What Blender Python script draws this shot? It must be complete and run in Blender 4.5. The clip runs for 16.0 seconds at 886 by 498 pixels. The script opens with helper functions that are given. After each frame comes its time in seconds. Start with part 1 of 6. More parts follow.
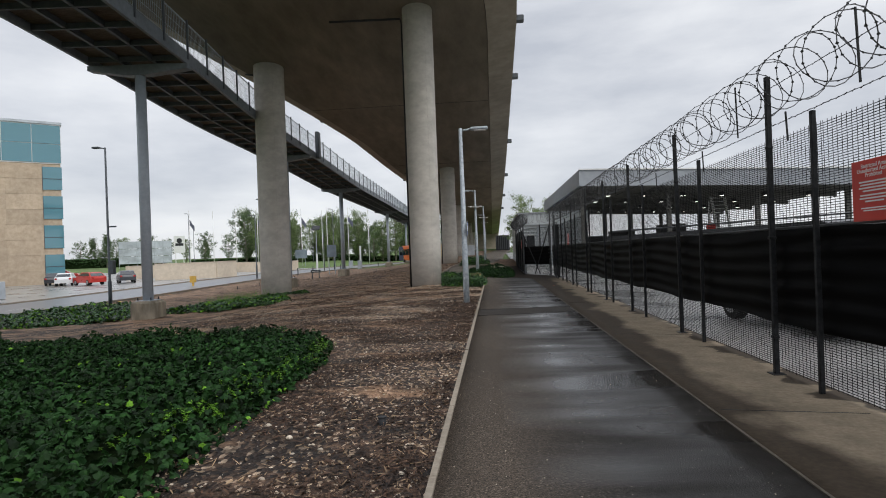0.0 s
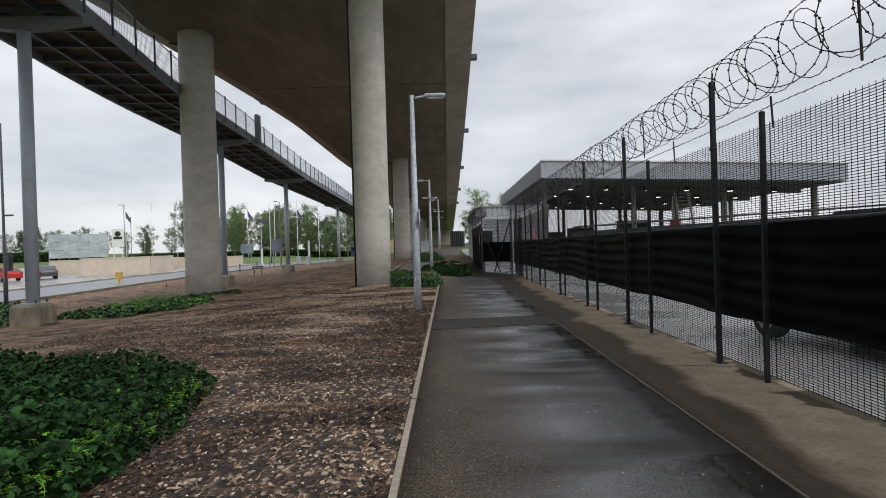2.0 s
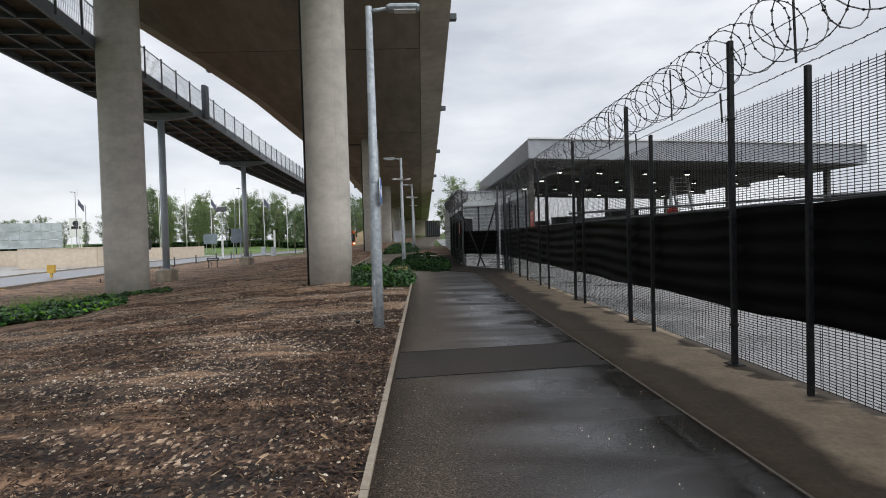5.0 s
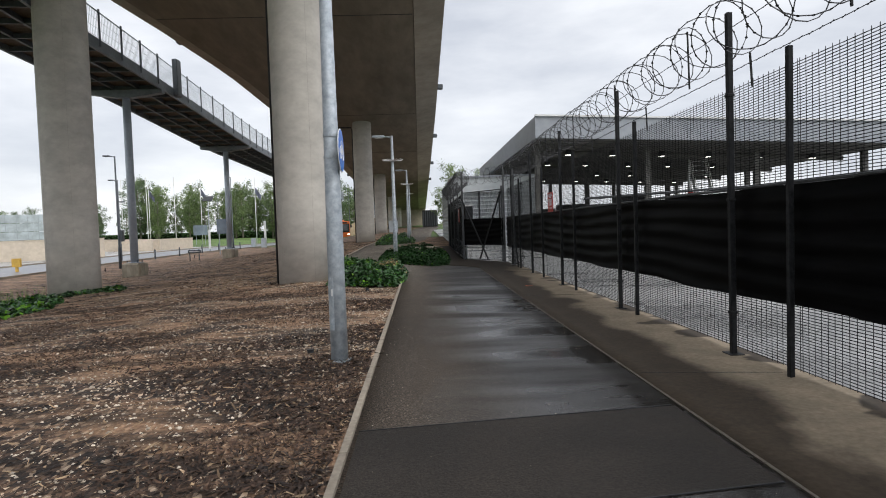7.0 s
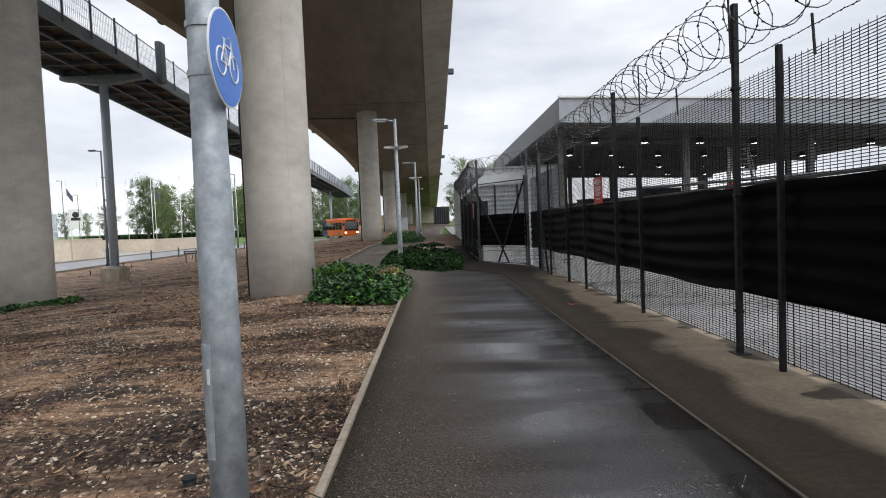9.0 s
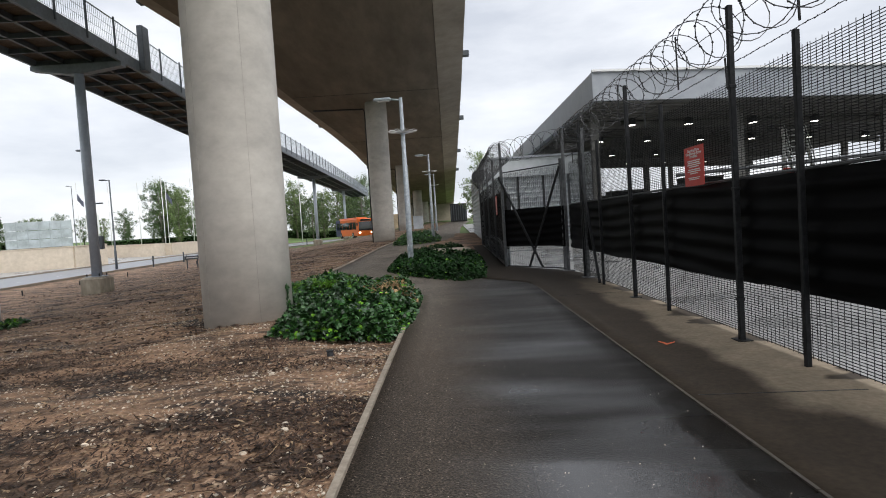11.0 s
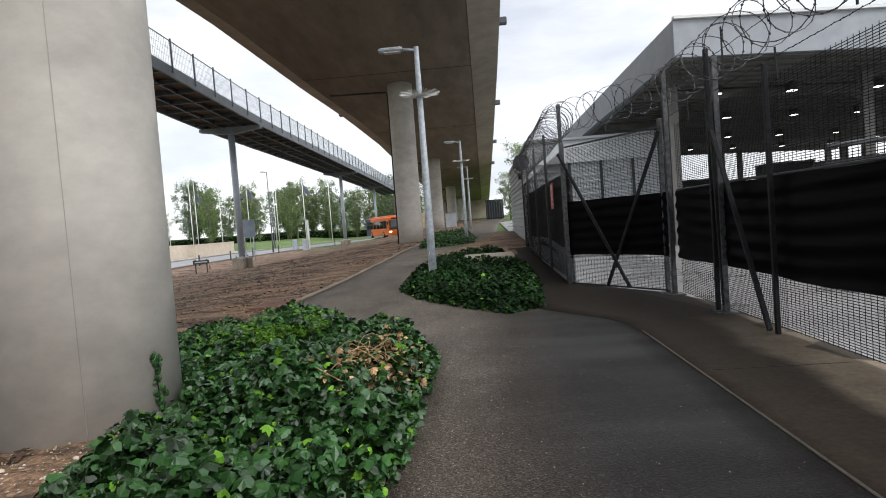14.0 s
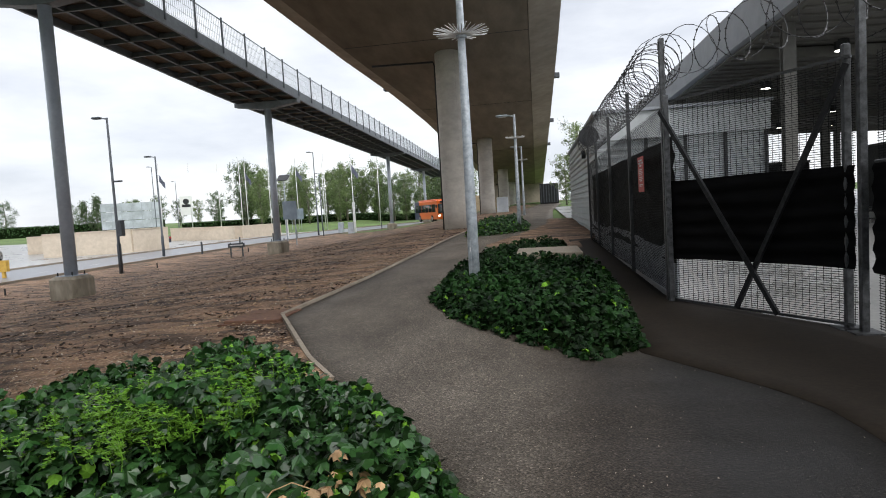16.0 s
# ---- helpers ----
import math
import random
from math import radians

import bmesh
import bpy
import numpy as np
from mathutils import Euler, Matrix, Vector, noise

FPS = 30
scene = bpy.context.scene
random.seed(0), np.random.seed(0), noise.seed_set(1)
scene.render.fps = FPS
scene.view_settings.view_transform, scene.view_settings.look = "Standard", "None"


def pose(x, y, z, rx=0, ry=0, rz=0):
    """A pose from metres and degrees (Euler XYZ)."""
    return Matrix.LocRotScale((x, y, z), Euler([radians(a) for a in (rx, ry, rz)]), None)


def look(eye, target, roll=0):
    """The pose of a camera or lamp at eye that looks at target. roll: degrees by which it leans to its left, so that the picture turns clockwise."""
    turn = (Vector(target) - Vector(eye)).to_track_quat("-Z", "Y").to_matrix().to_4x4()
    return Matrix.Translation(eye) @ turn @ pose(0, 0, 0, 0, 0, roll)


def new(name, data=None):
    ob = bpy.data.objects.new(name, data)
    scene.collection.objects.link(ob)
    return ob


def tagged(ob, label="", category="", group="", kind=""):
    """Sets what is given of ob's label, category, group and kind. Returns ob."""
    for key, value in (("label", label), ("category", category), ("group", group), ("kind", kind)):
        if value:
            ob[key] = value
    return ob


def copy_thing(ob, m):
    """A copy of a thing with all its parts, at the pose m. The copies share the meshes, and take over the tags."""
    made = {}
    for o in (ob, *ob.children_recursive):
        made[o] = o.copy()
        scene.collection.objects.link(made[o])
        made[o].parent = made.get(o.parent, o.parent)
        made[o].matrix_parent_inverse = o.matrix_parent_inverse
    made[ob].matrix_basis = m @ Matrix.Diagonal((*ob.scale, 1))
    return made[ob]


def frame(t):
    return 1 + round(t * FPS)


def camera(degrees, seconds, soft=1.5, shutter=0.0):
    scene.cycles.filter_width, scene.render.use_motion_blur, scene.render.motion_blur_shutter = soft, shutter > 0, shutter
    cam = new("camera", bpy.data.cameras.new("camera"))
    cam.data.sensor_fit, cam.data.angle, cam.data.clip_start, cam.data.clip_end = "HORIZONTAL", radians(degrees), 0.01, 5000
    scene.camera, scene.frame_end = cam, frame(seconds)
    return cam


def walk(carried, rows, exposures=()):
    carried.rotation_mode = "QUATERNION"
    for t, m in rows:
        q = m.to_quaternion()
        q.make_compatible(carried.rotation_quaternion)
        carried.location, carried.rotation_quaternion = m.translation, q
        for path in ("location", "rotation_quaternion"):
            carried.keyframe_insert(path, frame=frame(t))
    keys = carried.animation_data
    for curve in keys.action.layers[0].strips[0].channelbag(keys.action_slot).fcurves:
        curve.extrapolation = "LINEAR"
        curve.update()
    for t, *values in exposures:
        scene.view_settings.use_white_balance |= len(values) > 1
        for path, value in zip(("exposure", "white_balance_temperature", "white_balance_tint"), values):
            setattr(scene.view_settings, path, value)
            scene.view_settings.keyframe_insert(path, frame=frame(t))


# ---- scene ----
cam = camera(73.1, 16.0, soft=1.0)
METRES, EYE, TILT, LEAN, TURN = 26.316, 1.5, -1.85, 0.0, 4.8
ROWS = [
    (0.0, 0.0, 0.0, 0.0, 0.08, 2.12, 2.19),
    (0.5, 0.0037, 0.0313, 0.0006, -1.31, 2.01, 2.27),
    (1.0, 0.0047, 0.0616, 0.0016, -2.54, 1.82, 2.1),
    (1.5, 0.0076, 0.0913, 0.0022, -3.54, 1.69, 1.99),
    (2.0, 0.0069, 0.1211, 0.0029, -4.32, 1.58, 1.93),
    (2.5, 0.0093, 0.1498, 0.0031, -5.03, 1.54, 1.86),
    (3.0, 0.0097, 0.179, 0.004, -5.59, 1.68, 1.94),
    (3.5, 0.0134, 0.2067, 0.0047, -6.09, 1.69, 1.81),
    (4.0, 0.0153, 0.2356, 0.0054, -6.5, 1.45, 1.94),
    (6.5, 0.0335, 0.39, 0.0071, -6.92, -0.25, 1.98),
    (7.0, 0.0374, 0.4222, 0.0078, -6.95, -0.31, 2.16),
    (7.5, 0.0404, 0.4529, 0.0091, -6.65, -0.55, 2.13),
    (8.0, 0.0453, 0.4851, 0.01, -6.37, -0.53, 2.29),
    (8.5, 0.0473, 0.5172, 0.0115, -6.06, -0.59, 2.35),
    (9.0, 0.053, 0.5492, 0.0125, -5.78, -0.55, 2.57),
    (11.5, 0.0698, 0.7094, 0.0177, -3.48, -0.79, 3.89),
    (12.0, 0.0751, 0.7413, 0.0194, -2.85, -0.88, 3.96),
    (12.5, 0.0767, 0.774, 0.0205, -2.42, -0.83, 4.17),
    (13.0, 0.08, 0.8053, 0.0217, -1.97, -0.87, 4.22),
    (13.5, 0.0798, 0.838, 0.0226, -1.44, -0.73, 4.57),
    (14.0, 0.0808, 0.8693, 0.0236, -0.68, -0.67, 4.31),
    (14.5, 0.0809, 0.9012, 0.0249, 0.13, -0.75, 3.94),
    (15.0, 0.0831, 0.9323, 0.0261, 1.38, -1.05, 3.47),
    (15.5, 0.0852, 0.9638, 0.0272, 2.74, -1.46, 3.49),
    (16.0, 0.0857, 0.9946, 0.0286, 4.24, -1.9, 3.31),
]
walk(cam, [(t, pose(0, 0, EYE, TILT, LEAN, TURN) @ pose(METRES * x, METRES * y, METRES * z, 90 + pitch, roll, yaw)) for t, x, y, z, yaw, pitch, roll in ROWS],
     exposures=[(0.0, -0.17), (3.5, -0.12), (8.0, 0.13), (12.5, 0.24), (14.5, 0.36), (16.0, 0.26)])

# ---- world and light: an overcast day ----
world = bpy.data.worlds.new("overcast_sky")
scene.world = world
world.use_nodes = True
wn, wl = world.node_tree.nodes, world.node_tree.links
wn.clear()
SUN_EL, SUN_ROT = 43.0, 140.0
sky = wn.new("ShaderNodeTexSky")
sky.sky_type, sky.sun_disc = "NISHITA", False
sky.sun_elevation, sky.sun_rotation = radians(SUN_EL), radians(SUN_ROT)
sky_dim = wn.new("ShaderNodeMix")
sky_dim.data_type, sky_dim.blend_type = "RGBA", "MULTIPLY"
sky_dim.inputs[0].default_value = 1.0
sky_dim.inputs[7].default_value = (0.1, 0.1, 0.1, 1)
wl.new(sky.outputs[0], sky_dim.inputs[6])
way = wn.new("ShaderNodeTexCoord")
squash = wn.new("ShaderNodeMapping")
squash.inputs["Scale"].default_value = (1.3, 1.3, 4.2)
wl.new(way.outputs["Generated"], squash.inputs["Vector"])
puff = wn.new("ShaderNodeTexNoise")
puff.inputs["Scale"].default_value, puff.inputs["Detail"].default_value, puff.inputs["Roughness"].default_value = 2.1, 7, 0.55
wl.new(squash.outputs[0], puff.inputs["Vector"])
cloud = wn.new("ShaderNodeValToRGB")
cloud.color_ramp.elements[0].position, cloud.color_ramp.elements[0].color = 0.32, (0.65, 0.685, 0.76, 1)
cloud.color_ramp.elements[1].position, cloud.color_ramp.elements[1].color = 0.68, (1.03, 1.05, 1.09, 1)
wl.new(puff.outputs["Fac"], cloud.inputs["Fac"])
sky_mix = wn.new("ShaderNodeMix")
sky_mix.data_type = "RGBA"
sky_mix.inputs[0].default_value = 0.88
wl.new(sky_dim.outputs[2], sky_mix.inputs[6])
wl.new(cloud.outputs["Color"], sky_mix.inputs[7])
back = wn.new("ShaderNodeBackground")
back.inputs["Strength"].default_value = 1.0
updown = wn.new("ShaderNodeSeparateXYZ")
wl.new(way.outputs["Generated"], updown.inputs[0])
zenith = wn.new("ShaderNodeMapRange")
zenith.inputs["From Min"].default_value, zenith.inputs["From Max"].default_value = 0.36, 1.0
zenith.inputs["To Min"].default_value, zenith.inputs["To Max"].default_value = 1.0, 2.3
wl.new(updown.outputs[2], zenith.inputs["Value"])
wl.new(zenith.outputs[0], back.inputs["Strength"])
wl.new(sky_mix.outputs[2], back.inputs["Color"])
wout = wn.new("ShaderNodeOutputWorld")
wl.new(back.outputs[0], wout.inputs["Surface"])

sun = new("sun", bpy.data.lights.new("sun", "SUN"))
sun.data.energy, sun.data.angle, sun.data.color = 1.4, radians(40), (1.0, 0.97, 0.93)
sun_az = radians(SUN_ROT)
sun.matrix_world = look((20, -20, 40), (20 - math.sin(sun_az) * math.cos(radians(SUN_EL)) * 10, -20 - math.cos(sun_az) * math.cos(radians(SUN_EL)) * 10, 40 - math.sin(radians(SUN_EL)) * 10))


# ---- mesh building ----
class Build:
    """Collects vertices and faces for one mesh."""

    def __init__(self):
        self.v, self.f = [], []

    def quad(self, a, b, c, d):
        n = len(self.v)
        self.v += [a, b, c, d]
        self.f.append((n, n + 1, n + 2, n + 3))
        return self

    def tri(self, a, b, c):
        n = len(self.v)
        self.v += [a, b, c]
        self.f.append((n, n + 1, n + 2))
        return self

    def box(self, x0, y0, z0, x1, y1, z1, bevel=0.0):
        n = len(self.v)
        if bevel:
            e = bevel
            for z, o in ((z0, e), (z0 + e, 0), (z1 - e, 0), (z1, e)):
                self.v += [(x0 + o, y0 + e + o, z), (x0 + e + o, y0 + o, z), (x1 - e - o, y0 + o, z), (x1 - o, y0 + e + o, z),
                           (x1 - o, y1 - e - o, z), (x1 - e - o, y1 - o, z), (x0 + e + o, y1 - o, z), (x0 + o, y1 - e - o, z)]
            self.f.append(tuple(n + i for i in range(7, -1, -1)))
            self.f.append(tuple(n + 24 + i for i in range(8)))
            for k in range(3):
                for i in range(8):
                    j = (i + 1) % 8
                    self.f.append((n + k * 8 + i, n + k * 8 + j, n + k * 8 + 8 + j, n + k * 8 + 8 + i))
            return self
        self.v += [(x0, y0, z0), (x1, y0, z0), (x1, y1, z0), (x0, y1, z0), (x0, y0, z1), (x1, y0, z1), (x1, y1, z1), (x0, y1, z1)]
        self.f += [tuple(n + i for i in q) for q in ((3, 2, 1, 0), (4, 5, 6, 7), (0, 1, 5, 4), (1, 2, 6, 5), (2, 3, 7, 6), (3, 0, 4, 7))]
        return self

    def rings(self, rings, caps=True, closed=True):
        """Skins a row of equal-length rings."""
        n, k = len(self.v), len(rings[0])
        for r in rings:
            self.v += [tuple(p) for p in r]
        for i in range(len(rings) - 1):
            for j in range(k if closed else k - 1):
                q = (j + 1) % k
                self.f.append((n + i * k + j, n + i * k + q, n + (i + 1) * k + q, n + (i + 1) * k + j))
        if caps:
            self.f.append(tuple(n + j for j in range(k - 1, -1, -1)))
            self.f.append(tuple(n + (len(rings) - 1) * k + j for j in range(k)))
        return self

    def tube(self, pts, r, sides=8, caps=True):
        pts = [Vector(p) for p in pts]
        rad = r if isinstance(r, (list, tuple)) else [r] * len(pts)
        rings, up = [], None
        for i, p in enumerate(pts):
            d = (pts[min(i + 1, len(pts) - 1)] - pts[max(i - 1, 0)]).normalized()
            if up is None:
                up = Vector((0, 0, 1)) if abs(d.z) < 0.9 else Vector((1, 0, 0))
            s = d.cross(up).normalized()
            up = s.cross(d).normalized()
            rings.append([p + (s * math.cos(a) + up * math.sin(a)) * rad[i] for a in (2 * math.pi * (j + 0.5) / sides for j in range(sides))])
        return self.rings(rings, caps)

    def bar(self, p, q, w, h):
        """A rectangular bar from p to q, w wide and h high, upright about z."""
        p, q = Vector(p), Vector(q)
        d = (q - p).normalized()
        up = Vector((0, 0, 1)) if abs(d.z) < 0.95 else Vector((0, 1, 0))
        s = d.cross(up).normalized() * w / 2
        u = s.cross(d).normalized() * h / 2
        return self.rings([[e - s - u, e + s - u, e + s + u, e - s + u] for e in (p, q)])


def part(name, b, material, parent=None, label="", smooth=False):
    """Links what was collected as one mesh object under its thing."""
    me = bpy.data.meshes.new(name)
    me.from_pydata([tuple(v) for v in b.v], [], b.f)
    me.materials.append(material)
    if smooth:
        me.polygons.foreach_set("use_smooth", [True] * len(me.polygons))
    me.update()
    ob = new(name, me)
    ob.parent = parent
    return tagged(ob, label)


def again(name, ob, m, parent=None):
    """Another object on the same mesh."""
    o = new(name, ob.data)
    o.parent = parent
    o.matrix_basis = m
    return o


def thing(name, label, category, x=0.0, y=0.0, z=0.0, group="", kind="", turn=0.0):
    ob = new(name)
    ob.empty_display_size = 0.2
    ob.matrix_basis = pose(x, y, z, 0, 0, turn)
    return tagged(ob, label, category, group, kind)


def lerp(y, ys, vs):
    return float(np.interp(y, ys, vs))


def step(a, b, x):
    t = min(1.0, max(0.0, (x - a) / (b - a)))
    return t * t * (3 - 2 * t)


# ---- materials ----
def surf(name, dark, light, scale=8.0, rough=0.8, bump=0.2, metal=0.0, stain=0.25, stain_scale=0.6, rough_var=0.1, island=0.0, stretch=(1, 1, 1), piece=0.0, dist=0.01, local=False):
    """A surface with fine grain between two colours and broad stains, in metres."""
    m = bpy.data.materials.new(name)
    m.use_nodes = True
    n, l = m.node_tree.nodes, m.node_tree.links
    bs = n["Principled BSDF"]
    if local:
        src = n.new("ShaderNodeTexCoord").outputs["Object"]
    else:
        src = n.new("ShaderNodeNewGeometry").outputs["Position"]
    mp = n.new("ShaderNodeMapping")
    mp.inputs["Scale"].default_value = stretch
    l.new(src, mp.inputs["Vector"])
    fine = n.new("ShaderNodeTexNoise")
    fine.inputs["Scale"].default_value, fine.inputs["Detail"].default_value, fine.inputs["Roughness"].default_value = scale, 6, 0.65
    l.new(mp.outputs[0], fine.inputs["Vector"])
    ramp = n.new("ShaderNodeValToRGB")
    ramp.color_ramp.elements[0].position, ramp.color_ramp.elements[0].color = 0.33, (*dark, 1)
    ramp.color_ramp.elements[1].position, ramp.color_ramp.elements[1].color = 0.67, (*light, 1)
    l.new(fine.outputs["Fac"], ramp.inputs["Fac"])
    broad = n.new("ShaderNodeTexNoise")
    broad.inputs["Scale"].default_value, broad.inputs["Detail"].default_value = stain_scale, 4
    l.new(mp.outputs[0], broad.inputs["Vector"])
    rng = n.new("ShaderNodeMapRange")
    rng.inputs["From Min"].default_value, rng.inputs["From Max"].default_value = 0.3, 0.7
    rng.inputs["To Min"].default_value, rng.inputs["To Max"].default_value = 1 - stain, 1 + stain * 0.6
    l.new(broad.outputs["Fac"], rng.inputs["Value"])
    mul = n.new("ShaderNodeMix")
    mul.data_type, mul.blend_type = "RGBA", "MULTIPLY"
    mul.inputs[0].default_value = 1.0
    l.new(ramp.outputs["Color"], mul.inputs[6])
    l.new(rng.outputs[0], mul.inputs[7])
    col = mul.outputs[2]
    if island or piece:
        if island:
            rnd = n.new("ShaderNodeNewGeometry").outputs["Random Per Island"]
        else:
            rnd = n.new("ShaderNodeObjectInfo").outputs["Random"]
        hv = n.new("ShaderNodeHueSaturation")
        vr = n.new("ShaderNodeMapRange")
        k = island or piece
        vr.inputs["To Min"].default_value, vr.inputs["To Max"].default_value = 1 - k, 1 + k
        l.new(rnd, vr.inputs["Value"])
        l.new(vr.outputs[0], hv.inputs["Value"])
        l.new(col, hv.inputs["Color"])
        col = hv.outputs["Color"]
    l.new(col, bs.inputs["Base Color"])
    rr = n.new("ShaderNodeMapRange")
    rr.inputs["To Min"].default_value, rr.inputs["To Max"].default_value = max(0.03, rough - rough_var), min(1, rough + rough_var)
    l.new(broad.outputs["Fac"], rr.inputs["Value"])
    l.new(rr.outputs[0], bs.inputs["Roughness"])
    bs.inputs["Metallic"].default_value = metal
    if bump:
        bm = n.new("ShaderNodeBump")
        bm.inputs["Strength"].default_value, bm.inputs["Distance"].default_value = bump, dist
        l.new(fine.outputs["Fac"], bm.inputs["Height"])
        l.new(bm.outputs[0], bs.inputs["Normal"])
    return m


def glow(name, colour, strength):
    m = bpy.data.materials.new(name)
    m.use_nodes = True
    bs = m.node_tree.nodes["Principled BSDF"]
    bs.inputs["Base Color"].default_value = (*colour, 1)
    bs.inputs["Emission Color"].default_value = (*colour, 1)
    bs.inputs["Emission Strength"].default_value = strength
    return m


def glass(name, colour, rough=0.04):
    m = bpy.data.materials.new(name)
    m.use_nodes = True
    bs = m.node_tree.nodes["Principled BSDF"]
    bs.inputs["Base Color"].default_value = (*colour, 1)
    bs.inputs["Roughness"].default_value = rough
    bs.inputs["Specular IOR Level"].default_value = 0.9
    return m


def blend_surface(name, build):
    """A material whose colour, roughness and bump are wired by a function."""
    m = bpy.data.materials.new(name)
    m.use_nodes = True
    n, l = m.node_tree.nodes, m.node_tree.links
    pos = n.new("ShaderNodeNewGeometry").outputs["Position"]

    def tex(scale, detail=5, stretch=(1, 1, 1), rough=0.6, shift=(0, 0, 0)):
        mp = n.new("ShaderNodeMapping")
        mp.inputs["Scale"].default_value, mp.inputs["Location"].default_value = stretch, shift
        l.new(pos, mp.inputs["Vector"])
        t = n.new("ShaderNodeTexNoise")
        t.inputs["Scale"].default_value, t.inputs["Detail"].default_value, t.inputs["Roughness"].default_value = scale, detail, rough
        l.new(mp.outputs[0], t.inputs["Vector"])
        return t.outputs["Fac"]

    def ramp(src, *stops):
        r = n.new("ShaderNodeValToRGB")
        while len(r.color_ramp.elements) < len(stops):
            r.color_ramp.elements.new(0.5)
        for el, (at, c) in zip(r.color_ramp.elements, stops):
            el.position, el.color = at, (*c, 1) if isinstance(c, tuple) else (c, c, c, 1)
        l.new(src, r.inputs["Fac"])
        return r.outputs["Color"]

    def mix(fac, a, c, mode="MIX"):
        x = n.new("ShaderNodeMix")
        x.data_type, x.blend_type = "RGBA", mode
        for sock, v in ((x.inputs[0], fac), (x.inputs[6], a), (x.inputs[7], c)):
            if isinstance(v, (int, float)):
                sock.default_value = v if sock == x.inputs[0] else (v, v, v, 1)
            elif isinstance(v, tuple):
                sock.default_value = (*v, 1)
            else:
                l.new(v, sock)
        return x.outputs[2]

    def calc(op, a, c):
        x = n.new("ShaderNodeMath")
        x.operation = op
        for sock, v in zip(x.inputs, (a, c)):
            if isinstance(v, (int, float)):
                sock.default_value = v
            else:
                l.new(v, sock)
        return x.outputs[0]

    sep = n.new("ShaderNodeSeparateXYZ")
    l.new(pos, sep.inputs[0])
    col, rgh, hgt, dist = build(tex, ramp, mix, calc, sep.outputs, pos, n, l)
    bs = n["Principled BSDF"]
    l.new(col, bs.inputs["Base Color"])
    l.new(rgh, bs.inputs["Roughness"])
    bm = n.new("ShaderNodeBump")
    bm.inputs["Strength"].default_value, bm.inputs["Distance"].default_value = 0.6, dist
    l.new(hgt, bm.inputs["Height"])
    l.new(bm.outputs[0], bs.inputs["Normal"])
    return m


